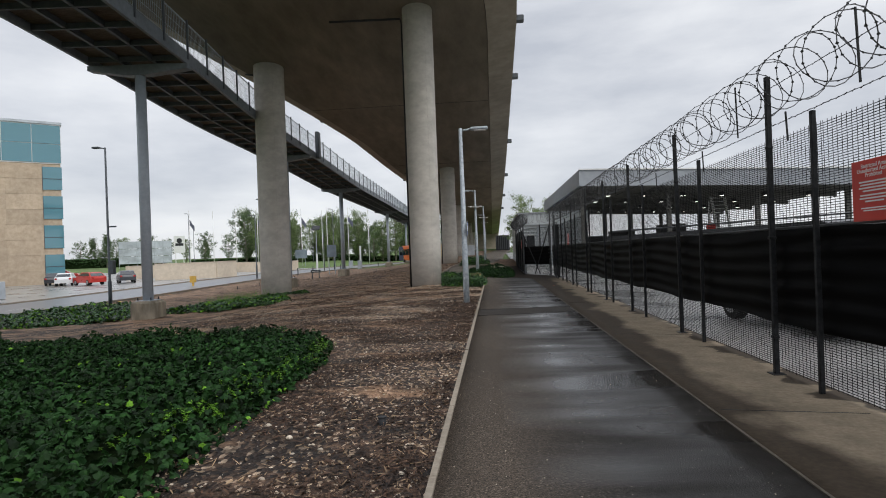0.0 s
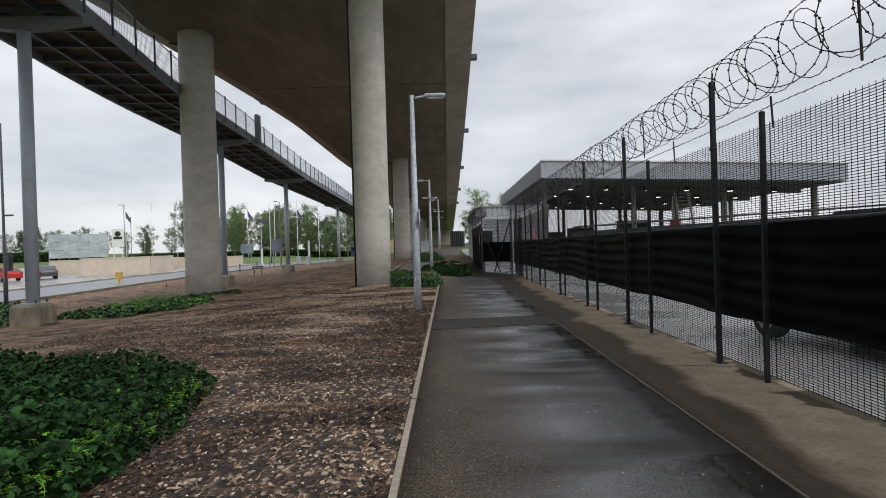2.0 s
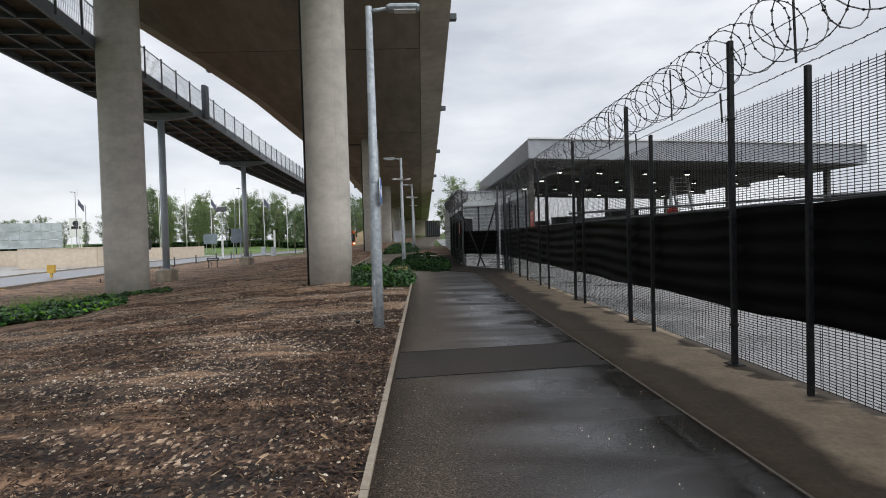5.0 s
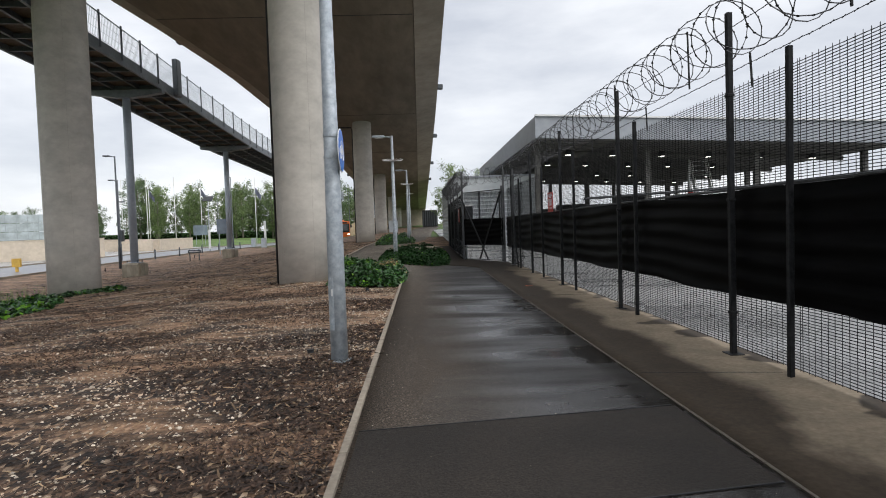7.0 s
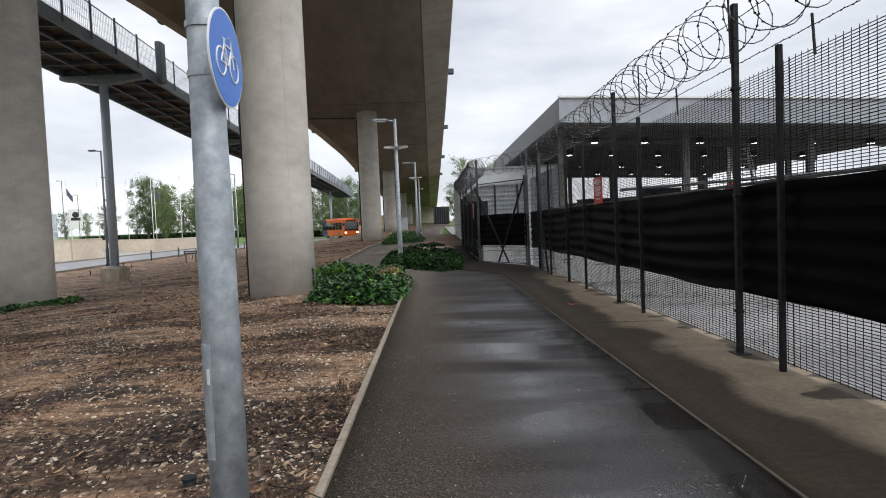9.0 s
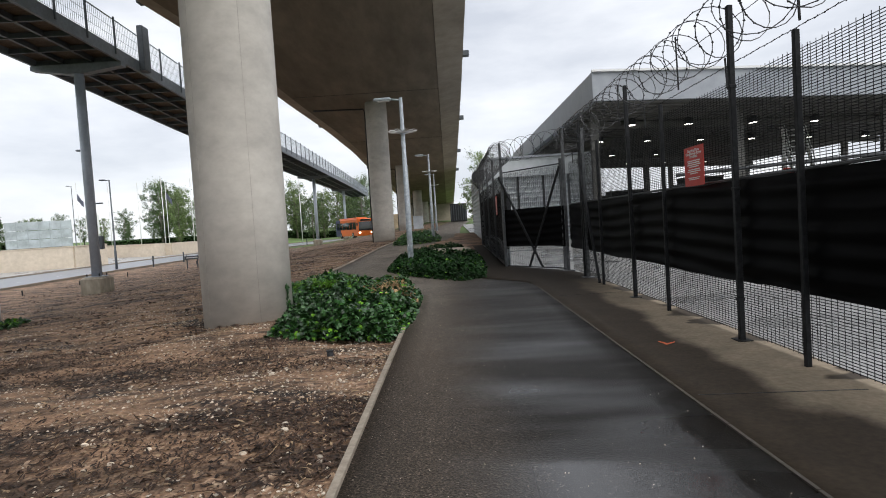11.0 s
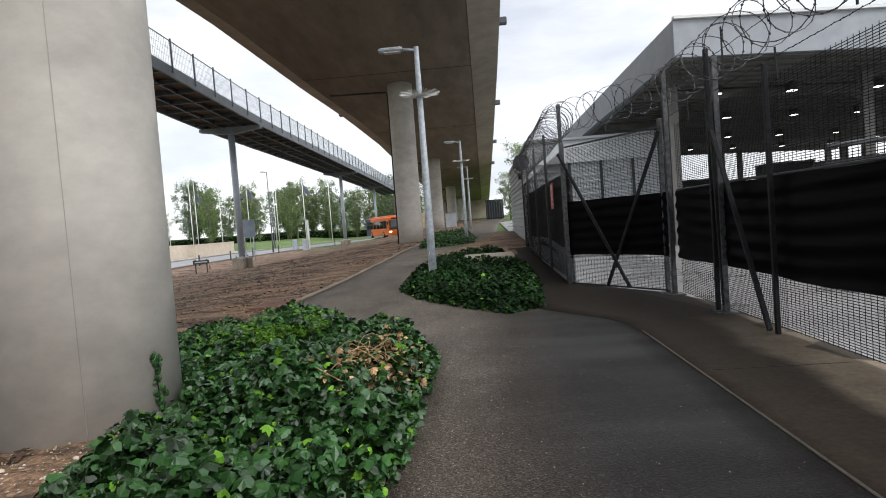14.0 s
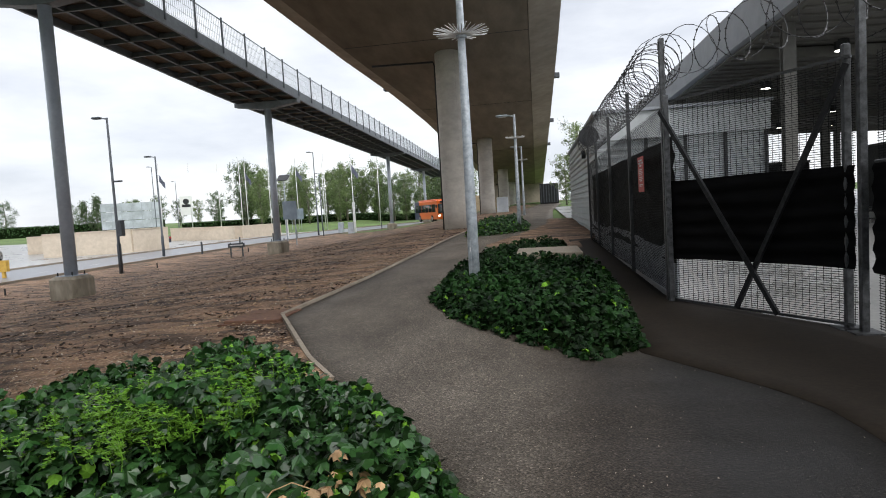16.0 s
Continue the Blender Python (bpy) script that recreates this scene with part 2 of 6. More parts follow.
def wet_path(tex, ramp, mix, calc, xyz, pos, n, l):
    grit = tex(75, 4)
    speck = tex(160, 2, shift=(3, 1, 0))
    v = n.new("ShaderNodeTexVoronoi")
    v.inputs["Scale"].default_value = 95
    l.new(pos, v.inputs["Vector"])
    cell = n.new("ShaderNodeSeparateColor")
    l.new(v.outputs["Color"], cell.inputs[0])
    streak = tex(0.9, 2, (0.35, 1.3, 1), 0.5)
    wander = tex(0.5, 3, (1, 0.25, 1))
    # the middle and the fence side lie wet, the bed side has dried and is silty
    across = calc("ADD", xyz[0], calc("MULTIPLY", calc("SUBTRACT", wander, 0.5), 1.4))
    wet = ramp(calc("MULTIPLY", calc("SUBTRACT", across, 0.0), 1.0), (0.0, 0.0), (0.85, 1.0))
    def between(v, lo, hi):
        m = n.new("ShaderNodeMapRange")
        m.inputs["From Min"].default_value, m.inputs["From Max"].default_value = lo, hi
        l.new(v, m.inputs["Value"])
        return m.outputs[0]

    drift = calc("MULTIPLY", calc("SUBTRACT", tex(1.1, 5, shift=(7, 3, 0)), 0.5), 1.2)
    beyond = between(calc("ADD", xyz[1], drift), 31.4, 32.8)
    bedside = calc("MULTIPLY", calc("SUBTRACT", 1.0, between(calc("ADD", xyz[0], drift), -0.2, 0.45)), between(xyz[1], 24.5, 28.5))
    branch = calc("MAXIMUM", beyond, bedside)
    wet = calc("MULTIPLY", wet, calc("SUBTRACT", 1.0, branch))
    base = ramp(grit, (0.36, (0.026, 0.02, 0.0155)), (0.66, (0.12, 0.096, 0.074)))
    dark = ramp(grit, (0.36, (0.0068, 0.006, 0.0053)), (0.66, (0.037, 0.033, 0.029)))
    silt = ramp(tex(0.9, 6, (1, 0.7, 1), 0.65, (2, 5, 0)), (0.3, (0.1, 0.086, 0.07)), (0.7, (0.2, 0.175, 0.145)))
    base = mix(calc("MULTIPLY", branch, 0.75), base, silt)
    col = mix(wet, base, dark)
    col = mix(1.0, col, ramp(cell.outputs[0], (0.0, 0.45), (0.7, 1.05), (0.93, 1.45), (1.0, 2.4)), "MULTIPLY")
    col = mix(1.0, col, ramp(tex(0.45, 5, (1.4, 0.5, 1), shift=(4, 7, 0)), (0.3, 0.7), (0.7, 1.35)), "MULTIPLY")
    col = mix(ramp(speck, (0.68, 0.0), (0.75, 0.45)), col, (0.3, 0.27, 0.23))
    pool = calc("MULTIPLY", ramp(streak, (0.38, 0.0), (0.62, 1.0)), wet)
    fade = n.new("ShaderNodeMapRange")
    fade.inputs["From Min"].default_value, fade.inputs["From Max"].default_value = 22.0, 27.0
    fade.inputs["To Min"].default_value, fade.inputs["To Max"].default_value = 1.0, 0.25
    l.new(xyz[1], fade.inputs["Value"])
    pool = calc("MULTIPLY", pool, fade.outputs[0])
    rgh = calc("SUBTRACT", 0.66, calc("MULTIPLY", pool, 0.4))
    rgh = calc("SUBTRACT", rgh, calc("MULTIPLY", wet, 0.1))
    # water film shines, bare wet grit hardly does
    l.new(calc("ADD", calc("MULTIPLY", pool, 0.5), 0.16), n["Principled BSDF"].inputs["Specular IOR Level"])
    hgt = calc("MULTIPLY", calc("ADD", grit, v.outputs["Distance"]), calc("SUBTRACT", 1.0, calc("MULTIPLY", pool, 0.92)))
    return col, rgh, hgt, 0.006


def mulch_ground(tex, ramp, mix, calc, xyz, pos, n, l):
    v = n.new("ShaderNodeTexVoronoi")
    v.inputs["Scale"].default_value = 34
    warp = n.new("ShaderNodeMapping")
    warp.inputs["Scale"].default_value, warp.inputs["Rotation"].default_value = (1.0, 0.55, 1.0), (0, 0, 0.6)
    l.new(pos, warp.inputs["Vector"])
    l.new(warp.outputs[0], v.inputs["Vector"])
    sp = n.new("ShaderNodeSeparateColor")
    l.new(v.outputs["Color"], sp.inputs[0])
    chips = ramp(sp.outputs[0], (0.0, (0.007, 0.0045, 0.0035)), (0.55, (0.042, 0.023, 0.0145)), (0.85, (0.13, 0.08, 0.05)), (1.0, (0.5, 0.38, 0.27)))
    soil = ramp(tex(30, 5), (0.3, (0.15, 0.08, 0.045)), (0.7, (0.44, 0.275, 0.165)))
    drier = n.new("ShaderNodeMapRange")
    drier.inputs["From Min"].default_value, drier.inputs["From Max"].default_value = 6, 26
    drier.inputs["To Min"].default_value, drier.inputs["To Max"].default_value = -0.09, 0.06
    l.new(xyz[1], drier.inputs["Value"])
    where = ramp(calc("ADD", tex(0.7, 8, (0.6, 1.5, 1.0), 0.75), drier.outputs[0]), (0.46, 0.0), (0.54, 1.0))
    col = mix(where, chips, mix(0.3, soil, chips))
    # damp dark drifts across the bed
    col = mix(1.0, col, ramp(tex(1.3, 7, (0.5, 1.8, 1.0), 0.7, (9, 2, 0)), (0.41, 0.3), (0.55, 1.25)), "MULTIPLY")
    hgt = calc("ADD", v.outputs["Distance"], tex(18, 4))
    return col, calc("ADD", calc("MULTIPLY", sp.outputs[1], 0.2), 0.75), hgt, 0.03


def strip_surface(tex, ramp, mix, calc, xyz, pos, n, l):
    ragged = calc("MULTIPLY", calc("SUBTRACT", tex(0.8, 5, (1.0, 0.75, 1), 0.5), 0.5), 1.5)
    across = calc("SUBTRACT", calc("ADD", xyz[0], ragged), calc("MULTIPLY", calc("SUBTRACT", xyz[1], 8.0), 0.015))
    fine = tex(22, 5)
    blot = ramp(tex(3.0, 4, shift=(5, 2, 0)), (0.3, 0.78), (0.7, 1.15))
    dry = mix(1.0, ramp(fine, (0.3, (0.18, 0.143, 0.1)), (0.7, (0.26, 0.211, 0.152))), blot, "MULTIPLY")
    damp = mix(1.0, ramp(fine, (0.3, (0.033, 0.024, 0.0155)), (0.7, (0.054, 0.04, 0.026))), blot, "MULTIPLY")
    pathward = ramp(calc("MULTIPLY", across, 0.25), (0.565, 1.0), (0.62, 0.0))
    # run-off from the fence foot, in tongues
    tongue = calc("ADD", xyz[0], calc("MULTIPLY", calc("SUBTRACT", tex(1.6, 3, (0.6, 1.0, 1), 0.5, (1, 8, 0)), 0.5), 1.9))
    mask = calc("MAXIMUM", pathward, ramp(calc("MULTIPLY", tongue, 0.25), (0.8, 0.0), (0.815, 1.0)))
    gatewards = n.new("ShaderNodeMapRange")
    gatewards.inputs["From Min"].default_value, gatewards.inputs["From Max"].default_value = 26.5, 31
    l.new(calc("ADD", xyz[1], calc("MULTIPLY", ragged, 3.0)), gatewards.inputs["Value"])
    darker_damp = mix(1.0, damp, 0.5, "MULTIPLY")
    col = mix(gatewards.outputs[0], mix(mask, dry, damp), darker_damp)
    mask = calc("MAXIMUM", mask, gatewards.outputs[0])
    return col, calc("SUBTRACT", 0.85, calc("MULTIPLY", mask, 0.12)), fine, 0.003


M_ASPHALT = blend_surface("wet_asphalt", wet_path)
M_PATCH = surf("asphalt_patch", (0.011, 0.0095, 0.008), (0.046, 0.038, 0.031), 75, 0.7, 0.6, stain=0.35, stain_scale=1.1, rough_var=0.12)
M_STRIP = blend_surface("stained_concrete", strip_surface)
M_KERB = surf("edging_concrete", (0.24, 0.2, 0.155), (0.36, 0.31, 0.245), 20, 0.85, 0.2)
M_MULCH = blend_surface("bark_mulch", mulch_ground)
M_CHIP = surf("bark_chip", (0.018, 0.0105, 0.0075), (0.085, 0.047, 0.028), 9, 0.9, 0.2, island=0.75)
M_STONE = surf("pale_stone", (0.37, 0.3, 0.22), (0.68, 0.6, 0.5), 30, 0.8, 0.2, island=0.35)
M_GRASS = surf("grass", (0.05, 0.09, 0.02), (0.13, 0.2, 0.045), 3, 0.95, 0.5, stain=0.4, stain_scale=0.08, dist=0.05)
M_ROAD = surf("wet_road", (0.13, 0.135, 0.15), (0.2, 0.205, 0.22), 30, 0.35, 0.15, stain=0.2, stain_scale=0.15)
M_YARD = surf("wet_yard", (0.2, 0.198, 0.19), (0.34, 0.338, 0.325), 10, 0.3, 0.1, stain=0.4, stain_scale=0.4, rough_var=0.15)
# Same concrete as the edges; soffit staining and shade put into its darker colour
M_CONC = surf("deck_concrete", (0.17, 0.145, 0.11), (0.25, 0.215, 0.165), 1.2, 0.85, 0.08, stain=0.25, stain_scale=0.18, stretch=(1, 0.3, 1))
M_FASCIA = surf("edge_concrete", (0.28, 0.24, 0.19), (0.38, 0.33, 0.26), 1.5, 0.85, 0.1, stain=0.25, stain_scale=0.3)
M_COLUMN = surf("column_concrete", (0.42, 0.391, 0.35), (0.525, 0.494, 0.443), 2.6, 0.8, 0.05, stain=0.13, stain_scale=0.9, stretch=(1, 1, 1.5))
M_SEAM = surf("formwork_seam", (0.3, 0.275, 0.24), (0.4, 0.37, 0.33), 5, 0.85, 0.05)
M_EDGE = surf("grey_edge_beam", (0.13, 0.15, 0.17), (0.18, 0.2, 0.225), 6, 0.5, 0.03, stain=0.2, stain_scale=0.8)
M_FOOT = surf("stained_footing", (0.2, 0.17, 0.125), (0.36, 0.315, 0.245), 3, 0.85, 0.15, stain=0.5, stain_scale=1.6, stretch=(1, 1, 0.4))
M_STEEL = surf("painted_steel", (0.33, 0.37, 0.42), (0.4, 0.44, 0.49), 6, 0.45, 0.03, stain=0.15, stain_scale=0.8)
M_BEAM = surf("dark_painted_beam", (0.055, 0.064, 0.073), (0.085, 0.097, 0.11), 5, 0.5, 0.03, stain=0.2)
M_PLANK = surf("decking_underside", (0.07, 0.056, 0.04), (0.16, 0.128, 0.09), 5, 0.85, 0.2, stain=0.3, stretch=(1, 5, 1))
M_GALV = surf("galvanised_steel", (0.27, 0.31, 0.345), (0.46, 0.5, 0.535), 14, 0.5, 0.05, metal=0.12, stain=0.22, stain_scale=9)
M_POST = surf("black_fence_post", (0.011, 0.0115, 0.0125), (0.03, 0.031, 0.033), 20, 0.45, 0.05, stain=0.2)
M_GREYPOST = surf("grey_fence_post", (0.025, 0.027, 0.029), (0.065, 0.068, 0.072), 18, 0.5, 0.05, metal=0.2, stain=0.2)
M_WIRE = surf("dark_wire", (0.008, 0.0085, 0.009), (0.022, 0.022, 0.023), 20, 0.55, 0.0, stain=0.2)
M_RAZOR = surf("razor_wire", (0.025, 0.025, 0.026), (0.08, 0.08, 0.083), 20, 0.45, 0.0, metal=0.5)
M_SCREEN = surf("black_sheeting", (0.0022, 0.0022, 0.0025), (0.0065, 0.0065, 0.007), 4, 0.45, 0.1, stain=0.3, stretch=(1, 0.3, 3))
M_RED = surf("red_sign", (0.5, 0.035, 0.025), (0.58, 0.05, 0.035), 4, 0.5, 0.0, stain=0.06)
M_WHITE = surf("white_paint", (0.7, 0.7, 0.69), (0.8, 0.8, 0.79), 5, 0.6, 0.02, stain=0.08)
M_CABIN = surf("grey_white_cladding", (0.46, 0.49, 0.5), (0.58, 0.605, 0.62), 3, 0.5, 0.03, stain=0.12)
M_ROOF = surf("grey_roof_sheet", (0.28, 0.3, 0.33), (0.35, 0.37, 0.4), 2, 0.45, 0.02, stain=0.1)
# Brownish-grey soffit tone, the shade under the canopy partly put into it
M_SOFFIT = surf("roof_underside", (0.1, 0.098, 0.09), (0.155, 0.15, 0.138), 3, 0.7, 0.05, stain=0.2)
M_DARK = surf("dark_metal", (0.02, 0.021, 0.023), (0.045, 0.046, 0.05), 8, 0.5, 0.05)
M_BLUE = surf("blue_sign", (0.02, 0.14, 0.55), (0.025, 0.17, 0.62), 3, 0.4, 0.0, stain=0.05)
M_GATE = surf("worn_galvanised_post", (0.02, 0.021, 0.023), (0.11, 0.115, 0.12), 16, 0.45, 0.05, metal=0.3, stain=0.3, stain_scale=2.5)
M_SCREEN.node_tree.nodes["Principled BSDF"].inputs["Specular IOR Level"].default_value = 0.025
for m in (M_CONC, M_DARK, M_STRIP, M_PATCH):
    m.node_tree.nodes["Principled BSDF"].inputs["Specular IOR Level"].default_value = 0.2
for m in (M_WIRE, M_POST):
    m.node_tree.nodes["Principled BSDF"].inputs["Specular IOR Level"].default_value = 0.1
M_LAMPGLOW = glow("strip_lamp", (1.0, 0.97, 0.9), 3.0)


# ---- lie of the land ----
def rise(y):
    return lerp(y, (-1000, 32, 45, 120, 200), (0, 0, 0.18, 1.6, 2.0))


def land(x, y):
    s = step(-1.5, -20.0, x)
    far = max(0.0, math.hypot(x, y - 15) - 75)
    return rise(y) * (1 - s) - lerp(y, (40, 62, 90), (0.97, 0.75, 0.65)) * s + far * 0.012 * step(-34, -44, x) + 0.002 * far * step(-44, -34, x)


def sheet(name, ys, left, right, cells, lift, material, label, category, rough=0.0, edge=0.0):
    """A strip of ground between two lines x = left(y) and x = right(y), laid on the land."""
    b = Build()
    rows = []
    for y in ys:
        a, c = left(y), right(y)
        row = []
        for i in range(cells + 1):
            x = a + (c - a) * i / cells
            z = land(x, y) + lift
            if rough:
                z += rough * noise.fractal(Vector((x * 0.9, y * 0.9, 0.3)), 1.0, 2.0, 4) * 0.6
            row.append((x, y, z))
        rows.append(row)
    k = cells + 1
    for r in rows:
        b.v += r
    for j in range(len(rows) - 1):
        for i in range(cells):
            b.f.append((j * k + i, j * k + i + 1, (j + 1) * k + i + 1, (j + 1) * k + i))
    if edge:
        n = len(b.v)
        for r in rows:
            b.v += [(r[0][0], r[0][1], r[0][2] - edge), (r[-1][0], r[-1][1], r[-1][2] - edge)]
        for j in range(len(rows) - 1):
            b.f.append((j * k, (j + 1) * k, n + 2 * j + 2, n + 2 * j))
            b.f.append((j * k + cells, n + 2 * j + 1, n + 2 * j + 3, (j + 1) * k + cells))
    ob = part(name, b, material, None, label, smooth=True)
    return tagged(ob, label, category, kind="structure")


def span(a, b, n):
    return [a + (b - a) * i / n for i in range(n + 1)]


GX = [-2500, -1200, -600, -300, -200, -150, -120] + span(-100, 60, 64) + [80, 110, 160, 300, 600, 1200, 2500]
GY = [-2500, -1000, -400, -150, -80] + span(-50, 160, 70) + [180, 210, 260, 350, 600, 1200, 2500]
b = Build()
for y in GY:
    for x in GX:
        far = max(abs(x), abs(y))
        z = land(x, y) if far < 400 else land(x * 400 / far, y * 400 / far)
        b.v.append((x, y, z - 0.12))
for j in range(len(GY) - 1):
    for i in range(len(GX) - 1):
        k = len(GX)
        b.f.append((j * k + i, j * k + i + 1, (j + 1) * k + i + 1, (j + 1) * k + i))
tagged(part("ground", b, M_GRASS, smooth=True), "rough green grass reaching to the distance", "ground", kind="structure")


def path_left(y):
    return lerp(y, (-20, 29.2, 32.0, 34.5, 38, 50, 60, 80, 110), (-0.44, -0.44, -2.3, -3.7, -3.55, -3.5, -3.0, -1.6, 0.5))


def path_right(y):
    return lerp(y, (-20, 29.8, 30.5, 31.9, 36, 43.5, 45.2, 52, 56, 80, 110), (1.87, 1.87, 1.8, 0.9, 1.0, 0.9, -1.3, 0.1, 0.8, 1.4, 3.4))


def strip_right(y):
    return lerp(y, (-20, 31.5, 32.6, 34.6, 46, 80), (3.3, 3.3, 3.05, 1.75, 1.75, 1.75))


def road_near(y):
    return lerp(y, (-60, 0, 77, 90, 107, 130, 160), (-25, -25, -24.8, -23, -18.5, -9.5, 6))


def road_far(y):
    return lerp(y, (-60, 0, 80, 100, 125, 150, 175), (-33, -33, -32.8, -31.5, -24, -12, 2))


def mulch_right(y):
    return path_left(y) - 0.03


YS = span(-14, 29, 60) + span(29.2, 46, 42) + span(47, 108, 40)
sheet("mulch_bed", span(-14, 44, 190) + span(44.5, 108, 80), lambda y: road_near(y) + 0.14, mulch_right, 84, -0.01, M_MULCH,
      "brown bark mulch bed strewn with pale stones", "mulch bed", rough=0.09)
sheet("path", YS, path_left, path_right, 8, 0.0, M_ASPHALT, "dark wet asphalt footpath with sheen and fine grit", "path", edge=0.06)
sheet("concrete_strip", span(-14, 30, 44) + span(30.3, 46, 40), lambda y: path_right(y) + 0.005 if y < 33 else lerp(y, (33, 37, 46), (0.97, 1.2, 1.0)), strip_right, 6, 0.006, M_STRIP,
      "damp stained concrete strip under the fence", "pavement", edge=0.05)
sheet("yard", span(-20, 90, 44), lambda y: strip_right(y), lambda y: 90.0, 40, -0.01, M_YARD, "pale wet concrete yard behind the fence", "yard")

b = Build()
for ya, yb in zip(span(-14, 29, 24), span(-14, 29, 24)[1:]):
    b.rings([[(path_left(y) - 0.035, y, land(0, y) - 0.1), (path_left(y) + 0.012, y, land(0, y) - 0.1), (path_left(y) + 0.012, y, land(0, y) + 0.028), (path_left(y) - 0.035, y, land(0, y) + 0.028)] for y in (ya + 0.006, yb - 0.006)])
tagged(part("path_edging", b, M_KERB), "narrow pale concrete edging along the footpath", "edging", kind="structure")
b = Build()
for ya, yb in zip(span(31.2, 34.45, 4) + span(34.5, 80, 24), (span(31.2, 34.45, 4) + span(34.5, 80, 24))[1:]):
    b.rings([[(path_left(y) - 0.045, y, land(-3, y) - 0.1), (path_left(y) + 0.01, y, land(-3, y) - 0.1), (path_left(y) + 0.01, y, land(-3, y) + 0.025), (path_left(y) - 0.045, y, land(-3, y) + 0.025)] for y in (ya + 0.006, yb - 0.006)])
tagged(part("branch_edging", b, M_KERB), "narrow pale concrete edging along the branching path", "edging", kind="structure")
b = Build()
for ya, yb in zip(span(-14, 29.8, 48), span(-14, 29.8, 48)[1:]):
    b.box(1.872, ya + 0.004, -0.05, 1.893, yb - 0.004, 0.009)
tagged(part("drain_edging", b, surf("drain_edge", (0.055, 0.045, 0.034), (0.095, 0.08, 0.06), 18, 0.7, 0.2)), "thin concrete edging between path and strip", "edging", kind="structure")

# ---- viaduct ----
def soffit(y):
    return lerp(y, (-40, 28, 58, 82, 140), (19.0, 12.75, 9.6, 8.0, 4.9))


# Below y 26 the deck is unseen, bent to shade the near bed
def deck_left(y):
    return lerp(y, (-20, -8, 4, 14, 22, 30, 36, 42, 48, 58, 66, 76, 140), (-37, -30, -24.5, -20.5, -17.8, -15.6, -14.0, -12.5, -11.2, -10.0, -9.2, -8.6, -7.8))


def deck_right(y):
    return lerp(y, (-20, -8, 4, 12, 18, 23, 26.5, 30, 140), (-18, -11, -5.6, -2.6, -0.6, 0.9, 1.5, 1.6, 1.4))


DECK_Y = span(-20, 26, 30) + span(28, 140, 48)
viaduct = thing("viaduct", "tall concrete road viaduct on round columns", "viaduct", kind="structure")
b = Build()
rings = []
for y in DECK_Y:
    L, R, z = deck_left(y), deck_right(y), soffit(y)
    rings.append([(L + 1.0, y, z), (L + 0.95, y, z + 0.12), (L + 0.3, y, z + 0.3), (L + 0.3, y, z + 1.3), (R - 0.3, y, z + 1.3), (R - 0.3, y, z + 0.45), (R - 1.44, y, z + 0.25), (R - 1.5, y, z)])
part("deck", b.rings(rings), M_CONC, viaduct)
for nm, side in (("parapet", 1), ("parapet", -1)):
    b = Build()
    for y in DECK_Y:
        x = deck_right(y) if side > 0 else deck_left(y)
        z = soffit(y)
        b_in = x - side * 0.34
        r = [(x, y, z + 0.3), (x, y, z + 1.95), (b_in, y, z + 1.95), (b_in, y, z + 0.3)]
        if y == DECK_Y[0]:
            acc = []
        acc.append(r if side > 0 else r[::-1])
    part(nm, b.rings(acc), M_FASCIA, viaduct)
# lighter wing panel between deck box and parapet
b = Build()
part("edge_wing", b.rings([[(deck_right(y) - 1.47, y, soffit(y) - 0.02), (deck_right(y) - 1.47, y, soffit(y) + 0.2), (deck_right(y) - 0.02, y, soffit(y) + 0.34), (deck_right(y) - 0.02, y, soffit(y) + 0.24)] for y in DECK_Y]), M_FASCIA, viaduct)
part("edge_wing", Build().rings([[(deck_left(y) + 0.9, y, soffit(y) + 0.1), (deck_left(y) + 0.9, y, soffit(y) + 0.3), (deck_left(y) + 0.02, y, soffit(y) + 0.36), (deck_left(y) + 0.02, y, soffit(y) + 0.26)][::-1] for y in DECK_Y]), M_FASCIA, viaduct)
# construction joints across the soffit
for y in (40.0, 56.0, 70.0, 92.0):
    part("joint", Build().box(deck_left(y) + 1.1, y - 0.02, soffit(y) - 0.012, 0.05, y + 0.02, soffit(y) + 0.05), M_DARK, viaduct)

COLUMNS = [(-3.12, 27.6, 0.7), (-12.25, 32.8, 0.83), (-4.2, 58.2, 0.72), (-4.6, 84, 0.7), (-4.4, 110, 0.7), (-4.2, 130, 0.7)]
for cx, cy, cr in COLUMNS:
    b = Build()
    z0, z1 = land(cx, cy) - 0.4, soffit(cy) + 0.2
    n = 40
    prof = [(z0, cr)] + [(z0 + (z1 - z0) * i / 6, cr) for i in range(1, 6)] + [(z1, cr)]
    b.rings([[(cx + r * math.cos(2 * math.pi * j / n), cy + r * math.sin(2 * math.pi * j / n), z) for j in range(n)] for z, r in prof])
    col = part("column", b, M_COLUMN, viaduct, smooth=True)
    for ang in (-1.0, -2.2, 1.4):
        sx, sy = cx + (cr + 0.001) * math.cos(ang), cy + (cr + 0.001) * math.sin(ang)
        part("mould_seam", Build().tube([(sx, sy, z0), (sx, sy, z1)], 0.0025, 4), M_SEAM, col)
    bx, by = cx - (cr + 0.06) * 0.985, cy + (cr + 0.06) * 0.174
    part("drainpipe", Build().tube([(bx, by, z0), (bx, by, z1 - 0.75), (bx - 0.08, by, z1 - 0.5), (max(deck_left(cy) + 1.2, cx - 4.2), by, z1 - 0.42)], 0.055, 8), M_DARK, col, "black plastic drainpipe", smooth=True)
